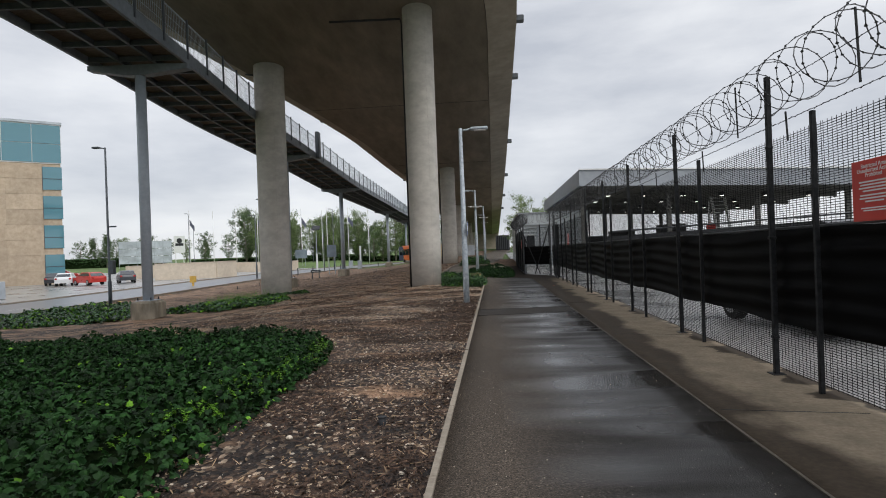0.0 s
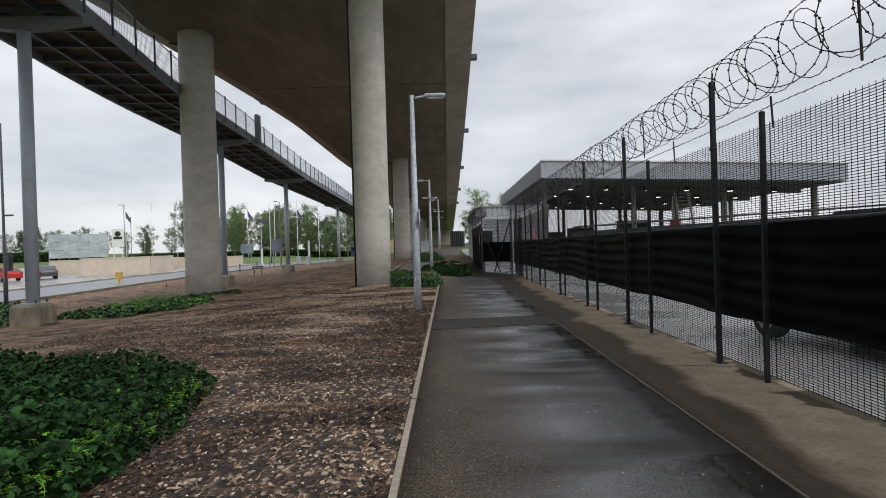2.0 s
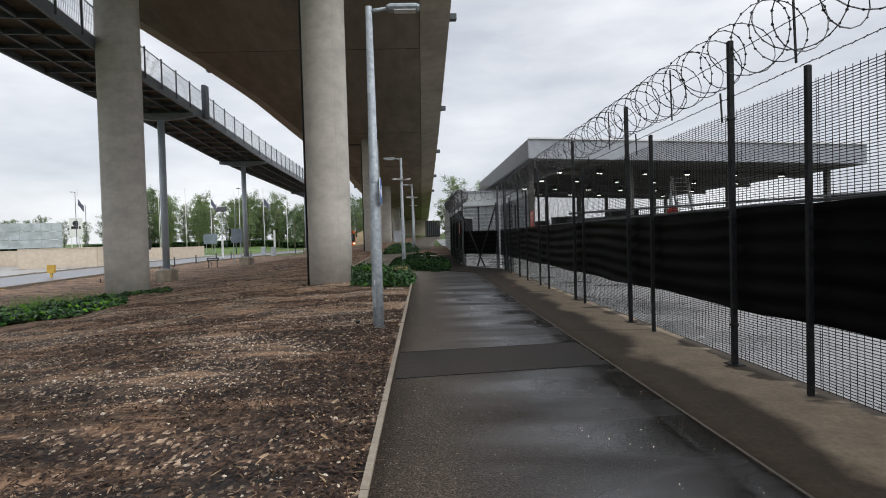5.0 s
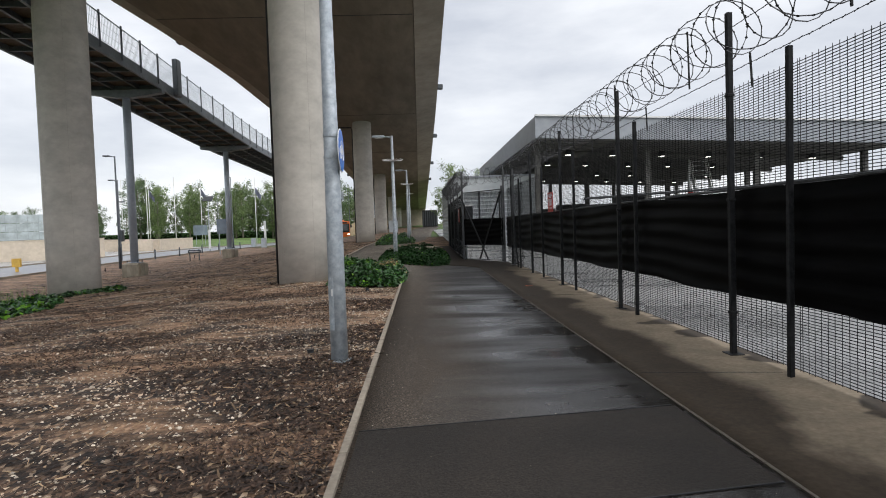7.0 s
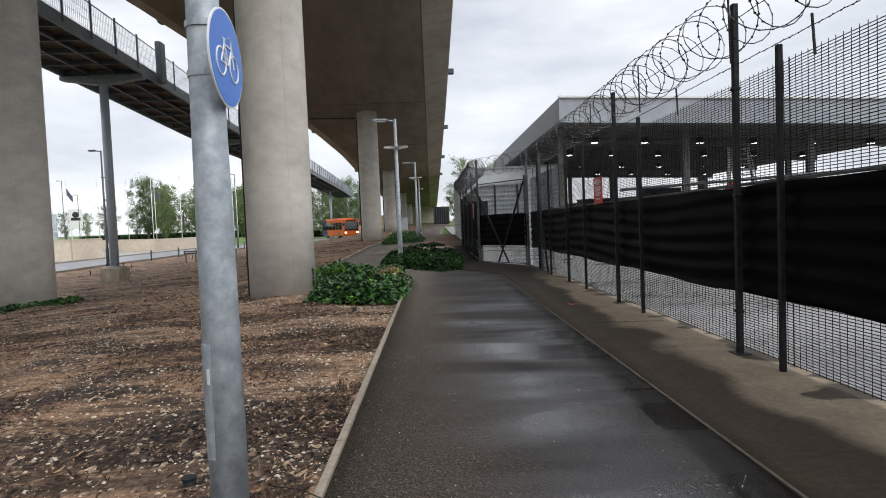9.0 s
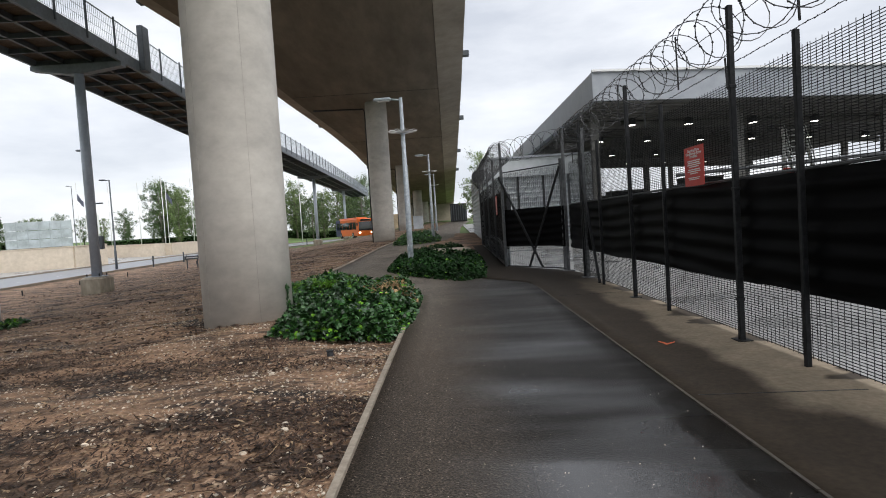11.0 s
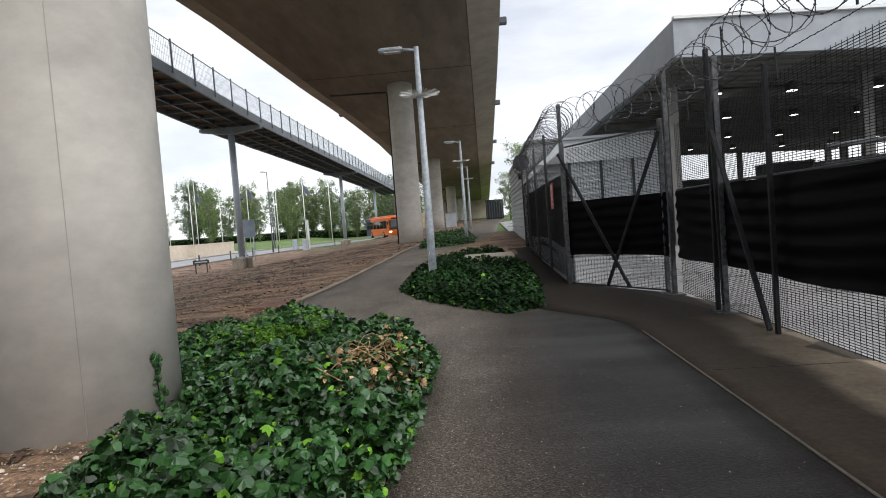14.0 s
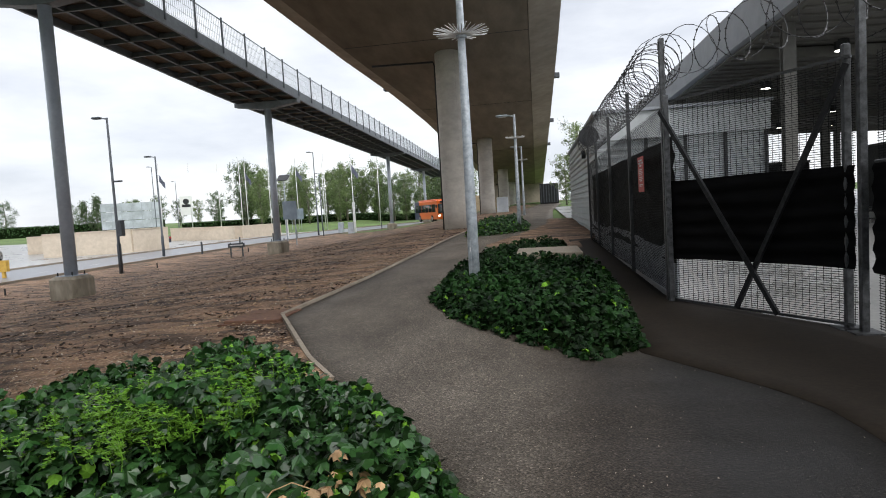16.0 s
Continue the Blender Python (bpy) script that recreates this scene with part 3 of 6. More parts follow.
# wall where the viaduct comes down
part("abutment", Build().box(-8.0, 136, 0, 1.3, 139, 6.5), M_FASCIA, viaduct)
for y in (31.0, 38.5, 53.0, 67.5, 82.0, 96.0):
    z, x = soffit(y) + 0.95, deck_right(y)
    lb = part("edge_light", Build().box(x + 0.004, y - 0.2, z - 0.2, x + 0.42, y + 0.2, z + 0.12, 0.03), M_BEAM, viaduct, "grey box light on the parapet")
    part("conduit", Build().tube([(x + 0.05, y + 0.05, z + 0.1), (x + 0.05, y + 0.05, z + 1.5)], 0.03, 6), M_BEAM, lb)

for y in (44.0, 66.0, 88.0):
    z, x = soffit(y) + 0.7, deck_left(y)
    part("edge_light", Build().box(x - 0.5, y - 0.22, z - 0.2, x - 0.004, y + 0.22, z + 0.12, 0.03), M_BEAM, viaduct, "grey box light on the parapet")

# ---- footbridge beside the viaduct ----
BRIDGE = [(-11.9, 2.0, 9.6), (-13.7, 22.7, 9.45), (-14.9, 32.6, 9.35), (-15.4, 43.9, 9.3), (-15.2, 59.8, 8.35), (-15.7, 76.0, 8.3), (-16.4, 93.0, 8.3), (-17.6, 121.0, 8.3), (-19.0, 150.0, 8.1)]


def bridge_at(y):
    ys = [p[1] for p in BRIDGE]
    e = 3.0
    f = lambda v: (lerp(v, ys, [p[0] for p in BRIDGE]), lerp(v, ys, [p[2] for p in BRIDGE]))
    a, c, d = f(y - e), f(y), f(y + e)
    return Vector(((a[0] + c[0] + d[0]) / 3, y, (a[1] + c[1] + d[1]) / 3))


bridge = thing("footbridge", "grey steel footbridge with mesh railings on slim posts", "footbridge", kind="structure")
W = 1.85
STN = span(3, 148, 70)


def off(y, side, dz):
    p = bridge_at(y)
    d = (bridge_at(y + 0.5) - bridge_at(y - 0.5)).normalized()
    s = Vector((d.y, -d.x, 0)).normalized()
    return p + s * side + Vector((0, 0, dz))


for side in (-W, W):
    for y0, y1 in zip(span(3, 148, 14), span(3, 148, 14)[1:]):
        st = span(y0, y1, 6)
        part("edge_beam", Build().rings([[off(y, side - 0.06, -0.08), off(y, side + 0.06, -0.08), off(y, side + 0.06, 0.42), off(y, side - 0.06, 0.42)] for y in st]), M_EDGE, bridge)
        part("top_rail", Build().tube([off(y, side, 1.6) for y in st], 0.03, 6), M_STEEL, bridge, smooth=True)
        b = Build()
        y = y0
        while y < y1:
            p, q = off(y, side, 0.5), off(y, side, 1.58)
            b.bar(p, q, 0.012, 0.012)
            y += 0.14
        for h in (0.5, 0.86, 1.22):
            b.tube([off(y, side, h) for y in st], 0.009, 4)
        part("rail_infill", b, M_GALV, bridge)
    for y in span(4, 147, 69):
        part("rail_post", Build().bar(off(y, side + math.copysign(0.08, side), 0.1), off(y, side + math.copysign(0.08, side), 1.66), 0.06, 0.07), M_BEAM, bridge)
part("deck_boards", Build().rings([[off(y, -W + 0.07, 0.2), off(y, W - 0.07, 0.2), off(y, W - 0.07, 0.28), off(y, -W + 0.07, 0.28)] for y in STN]), M_PLANK, bridge)
for side in (-0.65, 0.65):
    part("stringer", Build().rings([[off(y, side - 0.06, -0.02), off(y, side + 0.06, -0.02), off(y, side + 0.06, 0.19), off(y, side - 0.06, 0.19)] for y in STN]), M_BEAM, bridge)
for y in span(4, 147, 86):
    part("cross_joist", Build().bar(off(y, -W + 0.08, 0.06), off(y, W - 0.08, 0.06), 0.09, 0.2), M_BEAM, bridge)
for y in (22.7, 43.9, 59.8, 93.0, 121.0):
    p = bridge_at(y)
    gz = land(p.x, y)
    post = part("support_post", Build().tube([(p.x, y, gz + 0.4), (p.x, y, p.z - 0.35)], 0.2, 24), M_STEEL, bridge, smooth=True)
    b = Build()
    a, c = off(y, -W - 0.1, 0), off(y, W + 0.1, 0)
    b.rings([[a + Vector((0, -0.2, -0.28)), a + Vector((0, 0.2, -0.28)), a + Vector((0, 0.2, -0.09)), a + Vector((0, -0.2, -0.09))],
             [p + Vector((-0.4, -0.2, -0.5)), p + Vector((-0.4, 0.2, -0.5)), p + Vector((-0.4, 0.2, -0.09)), p + Vector((-0.4, -0.2, -0.09))],
             [p + Vector((0.4, -0.2, -0.5)), p + Vector((0.4, 0.2, -0.5)), p + Vector((0.4, 0.2, -0.09)), p + Vector((0.4, -0.2, -0.09))],
             [c + Vector((0, -0.2, -0.28)), c + Vector((0, 0.2, -0.28)), c + Vector((0, 0.2, -0.09)), c + Vector((0, -0.2, -0.09))]])
    part("crosshead", b, M_EDGE, bridge)
    ft = part("footing", Build().box(p.x - 0.5, y - 0.5, gz - 0.3, p.x + 0.5, y + 0.5, gz + 0.72, 0.09), M_FOOT, bridge, "stained chamfered concrete footing")
    part("base_plate", Build().box(p.x - 0.33, y - 0.33, gz + 0.724, p.x + 0.33, y + 0.33, gz + 0.75), M_STEEL, ft)
    for sx in (-0.27, 0.27):
        for sy in (-0.27, 0.27):
            part("bolt", Build().tube([(p.x + sx, y + sy, gz + 0.72), (p.x + sx, y + sy, gz + 0.86)], 0.025, 6), M_DARK, ft)
q = off(45.7, W + 0.14, 0)
part("cabinet", Build().box(q.x - 0.1, q.y - 0.3, q.z + 0.0, q.x + 0.18, q.y + 0.3, q.z + 2.05, 0.03), M_BEAM, bridge, "grey steel box on the railing")

# ---- path lamps ----
def path_lamp(x, y, arm, spikes, sign):
    gz = land(x, y)
    th = thing("path_lamp", "galvanised lamp post with round blue cycle sign" if sign else "galvanised lamp post with flat head and bird spikes", "lamp post", x, y, gz, group="path lamps")
    pole = part("pole", Build().tube([(0, 0, -0.2), (0, 0, 1.2), (0, 0, 5.05)], [0.088, 0.084, 0.05], 20), M_GALV, th, smooth=True)
    part("flange", Build().tube([(0, 0, -0.02), (0, 0, 0.02)], 0.12, 16), M_GALV, pole)
    arc = lambda ra, a0, a1, z: [(ra * math.cos(radians(a)), ra * math.sin(radians(a)), z) for a in span(a0, a1, 6)]
    plate = lambda ra, a0, a1, z0, z1: Build().rings([arc(ra - 0.008, a0, a1, z) + arc(ra, a1, a0, z) for z in (z0, z1)])
    d = part("door", plate(0.0895, -160, -108, 0.33, 0.86), M_GALV, pole)
    part("sticker", plate(0.0915, -122, -112, 0.68, 0.75), M_WHITE, d)
    part("arm", Build().tube([(0, 0, 4.98), (arm * 0.3, 0, 5.02)], 0.03, 10), M_GALV, th, smooth=True)
    x0, x1 = sorted((arm * 0.28, arm * 0.8))
    head = part("lamp_head", Build().box(x0, -0.11, 4.98, x1, 0.11, 5.07, 0.03), M_GALV, th)
    part("lens", Build().box(x0 + 0.12, -0.08, 4.965, x1 - 0.06, 0.08, 4.979), M_WHITE, head)
    if spikes:
        b = Build()
        for k in range(40):
            a = 2 * math.pi * k / 40
            b.tube([(0.06 * math.cos(a), 0.06 * math.sin(a), 4.02), (0.43 * math.cos(a), 0.43 * math.sin(a), 4.08 + 0.02 * math.sin(9 * a))], [0.011, 0.006], 5)
        part("bird_spikes", b, M_WHITE, th, "ring of pale bird spikes")
        part("clamp", Build().tube([(0, 0, 3.98), (0, 0, 4.07)], 0.085, 14), M_GALV, th)
    if sign:
        c = Vector((0.095, -0.02, 2.15))
        n = 40
        turned = lambda r, xx: [(c.x + xx, c.y + r * math.cos(2 * math.pi * k / n), c.z + r * math.sin(2 * math.pi * k / n)) for k in range(n)]
        plate = part("sign_plate", Build().rings([turned(0.22, 0.0), turned(0.22, 0.008)]), M_WHITE, th)
        part("blue_face", Build().rings([turned(0.211, 0.0085), turned(0.211, 0.01)]), M_BLUE, plate)
        fx = c.x + 0.0105
        b = Build()
        ring = lambda oy, oz, r: [(fx, c.y + oy + r * math.cos(2 * math.pi * k / 24), c.z + oz + r * math.sin(2 * math.pi * k / 24)) for k in range(25)]
        b.tube(ring(-0.085, -0.03, 0.06), 0.005, 5).tube(ring(0.085, -0.03, 0.06), 0.005, 5)
        for s, e in (((-0.085, -0.03), (-0.035, 0.055)), ((-0.035, 0.055), (0.06, 0.055)), ((-0.035, 0.055), (0.008, -0.03)), ((0.008, -0.03), (0.06, 0.055)), ((-0.085, -0.03), (0.008, -0.03)),
                     ((0.085, -0.03), (0.052, 0.09)), ((0.052, 0.09), (0.025, 0.1)), ((-0.05, 0.08), (-0.02, 0.08)), ((-0.035, 0.055), (-0.037, 0.08))):
            b.tube([(fx, c.y + s[0], c.z + s[1]), (fx, c.y + e[0], c.z + e[1])], 0.005, 5)
        part("cycle_symbol", b, M_WHITE, plate)
        for zz in (2.07, 2.29):
            part("band", Build().tube([(0, 0, zz), (0, 0, zz + 0.03)], 0.082, 14), M_GALV, th)
    return th


path_lamp(-0.82, 17.3, 1, False, True)
path_lamp(-0.97, 35.65, -1, True, False)
path_lamp(-0.75, 53.0, -1, True, False)
path_lamp(-0.9, 71.0, -1, True, False)

# ---- security fence ----
FX = 3.1
fence = thing("security_fence", "dark anti-climb mesh fence with black sheeting and razor wire", "fence", kind="structure")


def mesh_panel(width, height):
    """Welded mesh: level wires a finger apart, upright wires a hand apart."""
    b = Build()
    z = 0.03
    while z < height:
        b.bar((0, 0, z), (0, width, z), 0.004, 0.006)
        z += 0.024
    y = 0.02
    while y < width:
        b.bar((-0.005, y, 0.02), (-0.005, y, height + 0.02), 0.0037, 0.0037)
        y += 0.0762
    return b


SHORT = [-7.3, -4.0, -0.6, 2.7, 6.0, 9.2, 12.6, 15.95, 19.45, 22.77, 25.85, 29.2]
TALL = [-6.6, -3.2, 0.2, 3.55, 6.92, 10.25, 13.8, 16.86, 20.15, 23.87, 27.28, 30.75]
panel = part("mesh_panel", mesh_panel(3.3, 2.58), M_WIRE, fence)
panel.matrix_basis = pose(FX + 0.08, SHORT[0], 0.02)
panel.scale.y = (SHORT[1] - SHORT[0]) / 3.3
for y, y1 in zip(SHORT[1:], SHORT[2:] + [30.75]):
    again("mesh_panel", panel, pose(FX + 0.085 + 0.005 * math.sin(y * 3), y, 0.02) @ Matrix.Diagonal((1, (y1 - y) / 3.3, 1, 1)), fence)
short = part("short_post", Build().box(-0.023, -0.023, 0.0, 0.023, 0.023, 2.72, 0.005), M_POST, fence)
short.matrix_basis = pose(FX - 0.02, SHORT[0], 0)
for y in SHORT[1:]:
    again("short_post", short, pose(FX - 0.02, y, 0, 0.3 * math.sin(y), 0.4 * math.cos(2 * y)), fence)
b = Build().box(-0.027, -0.027, 0.0, 0.027, 0.027, 3.3, 0.005).box(-0.07, -0.085, 0.0, 0.07, 0.085, 0.014)
for zz in (0.4, 1.5, 2.5):
    b.box(-0.036, -0.033, zz, 0.033, 0.033, zz + 0.03, 0.004)
tall = part("tall_post", b, M_POST, fence, "grey steel post carrying the razor wire")
tall.matrix_basis = pose(FX - 0.02, TALL[0], 0)
for y in TALL[1:]:
    again("tall_post", tall, pose(FX - 0.02, y, 0, 0.3 * math.sin(y * 2), 0.3 * math.cos(y)), fence)


def sheeting(y0, y1, at, z0=0.58, z1=1.6):
    """Hanging black sheeting with level creases between two points along a line."""
    b = Build()
    n = max(4, int((y1 - y0) * 5))
    rings = []
    for i in range(n + 1):
        y = y0 + (y1 - y0) * i / n
        ring = []
        for j in range(25):
            h = j / 24
            z = z0 + (z1 - z0) * h + (1 - h) * 0.012 * math.sin(y * 1.7) + 0.004 * math.sin(y * 4.1 + h * 3)
            d = 0.036 * abs(math.sin(h * 17 + 0.8 * math.sin(y * 0.9))) + 0.018 * noise.noise(Vector((y * 1.3, z * 6, 4)))
            ring.append(at(y, d, z))
        rings.append(ring)
    return b.rings(rings, caps=False, closed=False)


for a, c in zip(SHORT, SHORT[1:] + [32.4]):
    part("black_sheet", sheeting(a - 0.03, c + 0.03, lambda y, d, z: (FX + 0.035 + 0.8 * d, y, z)), M_SCREEN, fence, "black creased sheeting", smooth=True)
    part("screen_rail", Build().tube([(FX + 0.06, a, 1.615), (FX + 0.06, c, 1.615)], 0.014, 6), M_GREYPOST, fence)

COIL = [(FX, -8.0, 3.16), (FX, 32.3, 3.16), (1.75, 34.6, 3.2), (1.8, 46.5, 3.25)]
COILD = [0.0]
for p, q in zip(COIL, COIL[1:]):
    COILD.append(COILD[-1] + (Vector(q) - Vector(p)).length)


def coil_at(s):
    return Vector([lerp(s, COILD, [p[i] for p in COIL]) for i in range(3)])


def razor(sign, phase, pitch, radius, s=0.0):
    b = Build()
    pts = []
    seg = 18
    while s < COILD[-1]:
        p = coil_at(s)
        d = (coil_at(min(s + 0.4, COILD[-1])) - coil_at(max(0, s - 0.4))).normalized()
        side = d.cross(Vector((0, 0, 1))).normalized()
        a = sign * 2 * math.pi * s / pitch + phase
        r = radius * (1 + 0.1 * noise.noise(Vector((s * 0.7, phase, 0))))
        slip = 0.22 * noise.noise(Vector((s * 1.1, phase + 5, 2)))
        pts.append(p + side * (r * math.cos(a)) + Vector((0, 0, r * math.sin(a))) + d * slip)
        s += pitch / seg
    b.tube(pts, 0.0052, 4)
    for i in range(2, len(pts) - 2):
        d = (pts[i + 1] - pts[i]).normalized()
        u = d.cross(Vector((0.3, 0.2, 0.9))).normalized() * 0.016
        b.tri(pts[i] - d * 0.018, pts[i] + u, pts[i] + d * 0.018)
        b.tri(pts[i] + d * 0.018, pts[i] - u, pts[i] - d * 0.018)
    return b


part("razor_coil", razor(1, 0.0, 0.46, 0.295), M_RAZOR, fence, "coil of barbed razor wire")
part("razor_coil", razor(-1, 1.3, 0.78, 0.28), M_RAZOR, fence, "coil of barbed razor wire")


part("razor_coil", razor(1, 0.6, 0.29, 0.34, COILD[2] + 0.3), M_RAZOR, fence, "tightly stacked razor wire coil")


def barbed(p, q, sag=0.01):
    b = Build()
    p, q = Vector(p), Vector(q)
    n = max(2, int((q - p).length / 0.12))
    pts = [p.lerp(q, i / n) + Vector((0, 0, 0.0025 * math.sin(i * 2.1))) for i in range(n + 1)]
    b.tube(pts, 0.0036, 4)
    for i, c in enumerate(pts[1:-1]):
        b.bar(c + Vector((-0.014, 0, -0.014)), c + Vector((0.014, 0, 0.014)), 0.005, 0.005)
    return b


part("barbed_strand", barbed((FX, -8, 2.74), (FX, 32.4, 2.74)), M_WIRE, fence)
part("barbed_strand", barbed((FX, -8, 3.16), (FX, 32.4, 3.16)), M_WIRE, fence)
for i, y in enumerate(span(-6.0, 31.5, 30)):
    hi = 3.42 if i % 2 else 2.83
    part("wire_stub", Build().bar((FX, y, 2.52 if i % 2 == 0 else 2.78), (FX, y + 0.03, hi), 0.015, 0.015), M_POST, fence)


def lettering(name, words, size, m, material, parent):
    """Flat letters in the built-in font, centred on the origin of m, as a mesh."""
    cu = bpy.data.curves.new(name, "FONT")
    cu.body, cu.size, cu.align_x, cu.align_y, cu.extrude = words, size, "CENTER", "CENTER", 0.001
    tmp = bpy.data.objects.new(name, cu)
    me = bpy.data.meshes.new_from_object(tmp)
    bpy.data.objects.remove(tmp)
    me.materials.clear()
    me.materials.append(material)
    ob = new(name, me)
    ob.parent = parent
    ob.matrix_basis = m
    return ob


def notice(x, y0, y1, z0, z1):
    th = thing("warning_sign", "red rectangular warning sign wired to the fence mesh", "sign", x, (y0 + y1) / 2, (z0 + z1) / 2, group="warning signs")
    w, h = (y1 - y0) / 2, (z1 - z0) / 2
    part("panel", Build().box(-0.006, -w, -h, 0.0, w, h), M_RED, th)
    for k, words in enumerate(("Restricted Area", "Unauthorised Access", "Prohibited")):
        lettering("heading", words, 0.05, pose(-0.0075, 0, (0.8 - 0.15 * k) * h) @ Matrix(((0, 0, -1, 0), (-1, 0, 0, 0), (0, 1, 0, 0), (0, 0, 0, 1))), M_WHITE, th)
    rows = [(0.28, 0.66, 0.012), (0.18, 0.6, 0.012), (0.08, 0.68, 0.012), (-0.02, 0.5, 0.012), (-0.16, 0.62, 0.012), (-0.26, 0.66, 0.012), (-0.36, 0.4, 0.012), (-0.58, 0.6, 0.01), (-0.66, 0.5, 0.01)]
    for k, (f, wd, t) in enumerate(rows):
        part("text_bar", Build().box(-0.009, -w * wd, f * h - t / 2, -0.0065, w * wd, f * h + t / 2), M_WHITE, th)
    return th


notice(FX - 0.03, 4.78, 5.36, 1.62, 2.12)
notice(FX - 0.03, 24.55, 25.08, 1.6, 2.05)

# gate leaf, closed across the corner
gate = thing("mesh_gate", "closed mesh gate with cross braces and black sheeting", "gate")
GA, GB = Vector((3.06, 32.5, 0)), Vector((1.74, 34.5, 0))
gd = (GB - GA).normalized()
gn = Vector((gd.y, -gd.x, 0))
GL = (GB - GA).length
gm = Matrix.Translation(GA) @ Matrix(((gd.y, gd.x, 0, 0), (-gd.x, gd.y, 0, 0), (0, 0, 1, 0), (0, 0, 0, 1)))
gp = part("mesh_infill", mesh_panel(GL - 0.1, 2.55), M_WIRE, gate)
gp.matrix_basis = gm @ pose(0.05, 0.05, 0.05)
for nm, p, q in (("bottom_rail", (0, 0.05, 0.06), (0, GL - 0.05, 0.06)), ("top_rail", (0, 0.05, 2.62), (0, GL - 0.05, 2.62)), ("brace", (-0.07, 0.05, 2.55), (-0.07, 1.32, 0.08)), ("brace", (-0.13, GL - 0.05, 2.5), (-0.13, 0.76, 0.08))):
    part(nm, Build().bar(p, q, 0.035, 0.05 if nm == "brace" else 0.028), M_POST if nm == "brace" else M_GREYPOST, gate).matrix_basis = gm
part("black_sheet", sheeting(0.03, GL - 0.03, lambda y, d, z: (-0.02 + 0.7 * d, y, z), 0.6, 1.6), M_SCREEN, gate, smooth=True).matrix_basis = gm
for p, h in (((3.06, 32.42), 3.45), ((3.02, 32.62), 2.75), ((1.74, 34.55), 3.45), ((3.12, 30.6), 3.15), ((1.74, 34.42), 2.7)):
    part("gate_post", Build().box(p[0] - 0.034, p[1] - 0.034, 0, p[0] + 0.034, p[1] + 0.034, h, 0.006).box(p[0] - 0.13, p[1] - 0.13, 0, p[0] + 0.13, p[1] + 0.13, 0.022), M_GATE, gate)
part("raking_brace", Build().bar((3.06, 30.75, 2.5), (3.0, 29.2, 0.05), 0.045, 0.045), M_POST, gate)
part("raking_brace", Build().bar((3.1, 30.6, 0.1), (3.05, 30.6, 2.6), 0.045, 0.045), M_POST, gate)
for ya, yb in ((30.75, 32.4),):
    b = mesh_panel(yb - ya, 2.58)
    part("mesh_panel", b, M_WIRE, fence).matrix_basis = pose(FX + 0.08, ya, 0.02)

side = thing("side_fence", "mesh fence with dark screening beside the cabin", "fence", kind="structure")
for ya, yb in ((34.6, 37.6), (37.6, 40.6), (40.6, 43.6), (43.6, 46.2)):
    part("mesh_panel", mesh_panel(yb - ya, 2.5), M_WIRE, side).matrix_basis = pose(1.78, ya, 0.1)
    part("black_sheet", sheeting(ya, yb, lambda y, d, z: (1.84 + d, y, z), 0.5, 2.2), M_SCREEN, side, smooth=True)
    part("kick_panel", Build().box(1.86, ya + 0.01, 0.0, 1.89, yb - 0.01, 0.75), M_ROOF, side, "pale grey kick panel")
    part("fence_post", Build().box(1.72, yb - 0.03, 0, 1.78, yb + 0.03, 3.3, 0.006), M_GREYPOST, side)
notice(1.7, 35.9, 36.4, 1.5, 2.05)

# ---- cabin ----
cabin = thing("site_cabin", "grey-white corrugated steel cabin behind the fence", "cabin", 0, 0, 0)


def corrugated_y(x, y0, y1, z0, z1, pitch=0.24, depth=0.075):
    """Level ribs on a wall along y."""
    b = Build()
    prof, z = [], z0
    while z < z1 - pitch * 0.5:
        prof += [(0, z), (0, z + pitch * 0.5), (depth, z + pitch * 0.62), (depth, z + pitch * 0.88)]
        z += pitch
    prof.append((0, z1))
    return b.rings([[(x - d, y0, z) for d, z in prof], [(x - d, y1, z) for d, z in prof]], caps=False, closed=False)


def corrugated_x(y, x0, x1, z0, z1, pitch=0.24, depth=0.075):
    b = Build()
    prof, z = [], z0
    while z < z1 - pitch * 0.5:
        prof += [(0, z), (0, z + pitch * 0.5), (depth, z + pitch * 0.62), (depth, z + pitch * 0.88)]
        z += pitch
    prof.append((0, z1))
    return b.rings([[(x1, y - d, z) for d, z in prof], [(x0, y - d, z) for d, z in prof]], caps=False, closed=False)


part("core", Build().box(2.06, 46.56, 0.0, 7.25, 62.0, 4.1), M_CABIN, cabin)
part("side_cladding", corrugated_y(2.04, 46.5, 62.0, 0.2, 3.9), M_CABIN, cabin)
part("front_cladding", corrugated_x(46.54, 2.05, 7.27, 0.2, 3.3), M_CABIN, cabin)
part("front_fascia", Build().box(2.0, 46.3, 3.3, 7.3, 46.53, 4.15, 0.01), M_CABIN, cabin)
part("roof", Build().box(1.95, 46.2, 4.16, 7.35, 62.1, 4.26), M_ROOF, cabin)
w = part("window", Build().box(2.6, 46.42, 1.3, 3.2, 46.47, 2.5), M_DARK, cabin)
part("lintel", Build().box(2.54, 46.40, 2.5, 3.26, 46.48, 2.58), M_WHITE, w)
part("sill", Build().box(2.54, 46.40, 1.22, 3.26, 46.48, 1.3), M_WHITE, w)
for x in (3.6, 4.8, 6.0, 7.2):
    part("joint_strip", Build().box(x - 0.05, 46.4, 0.2, x + 0.05, 46.46, 3.3), M_GREYPOST, cabin)
lampb = part("wall_light", Build().tube([(1.98, 50.0, 3.2), (1.84, 50.0, 3.2)], 0.16, 16), M_DARK, cabin)

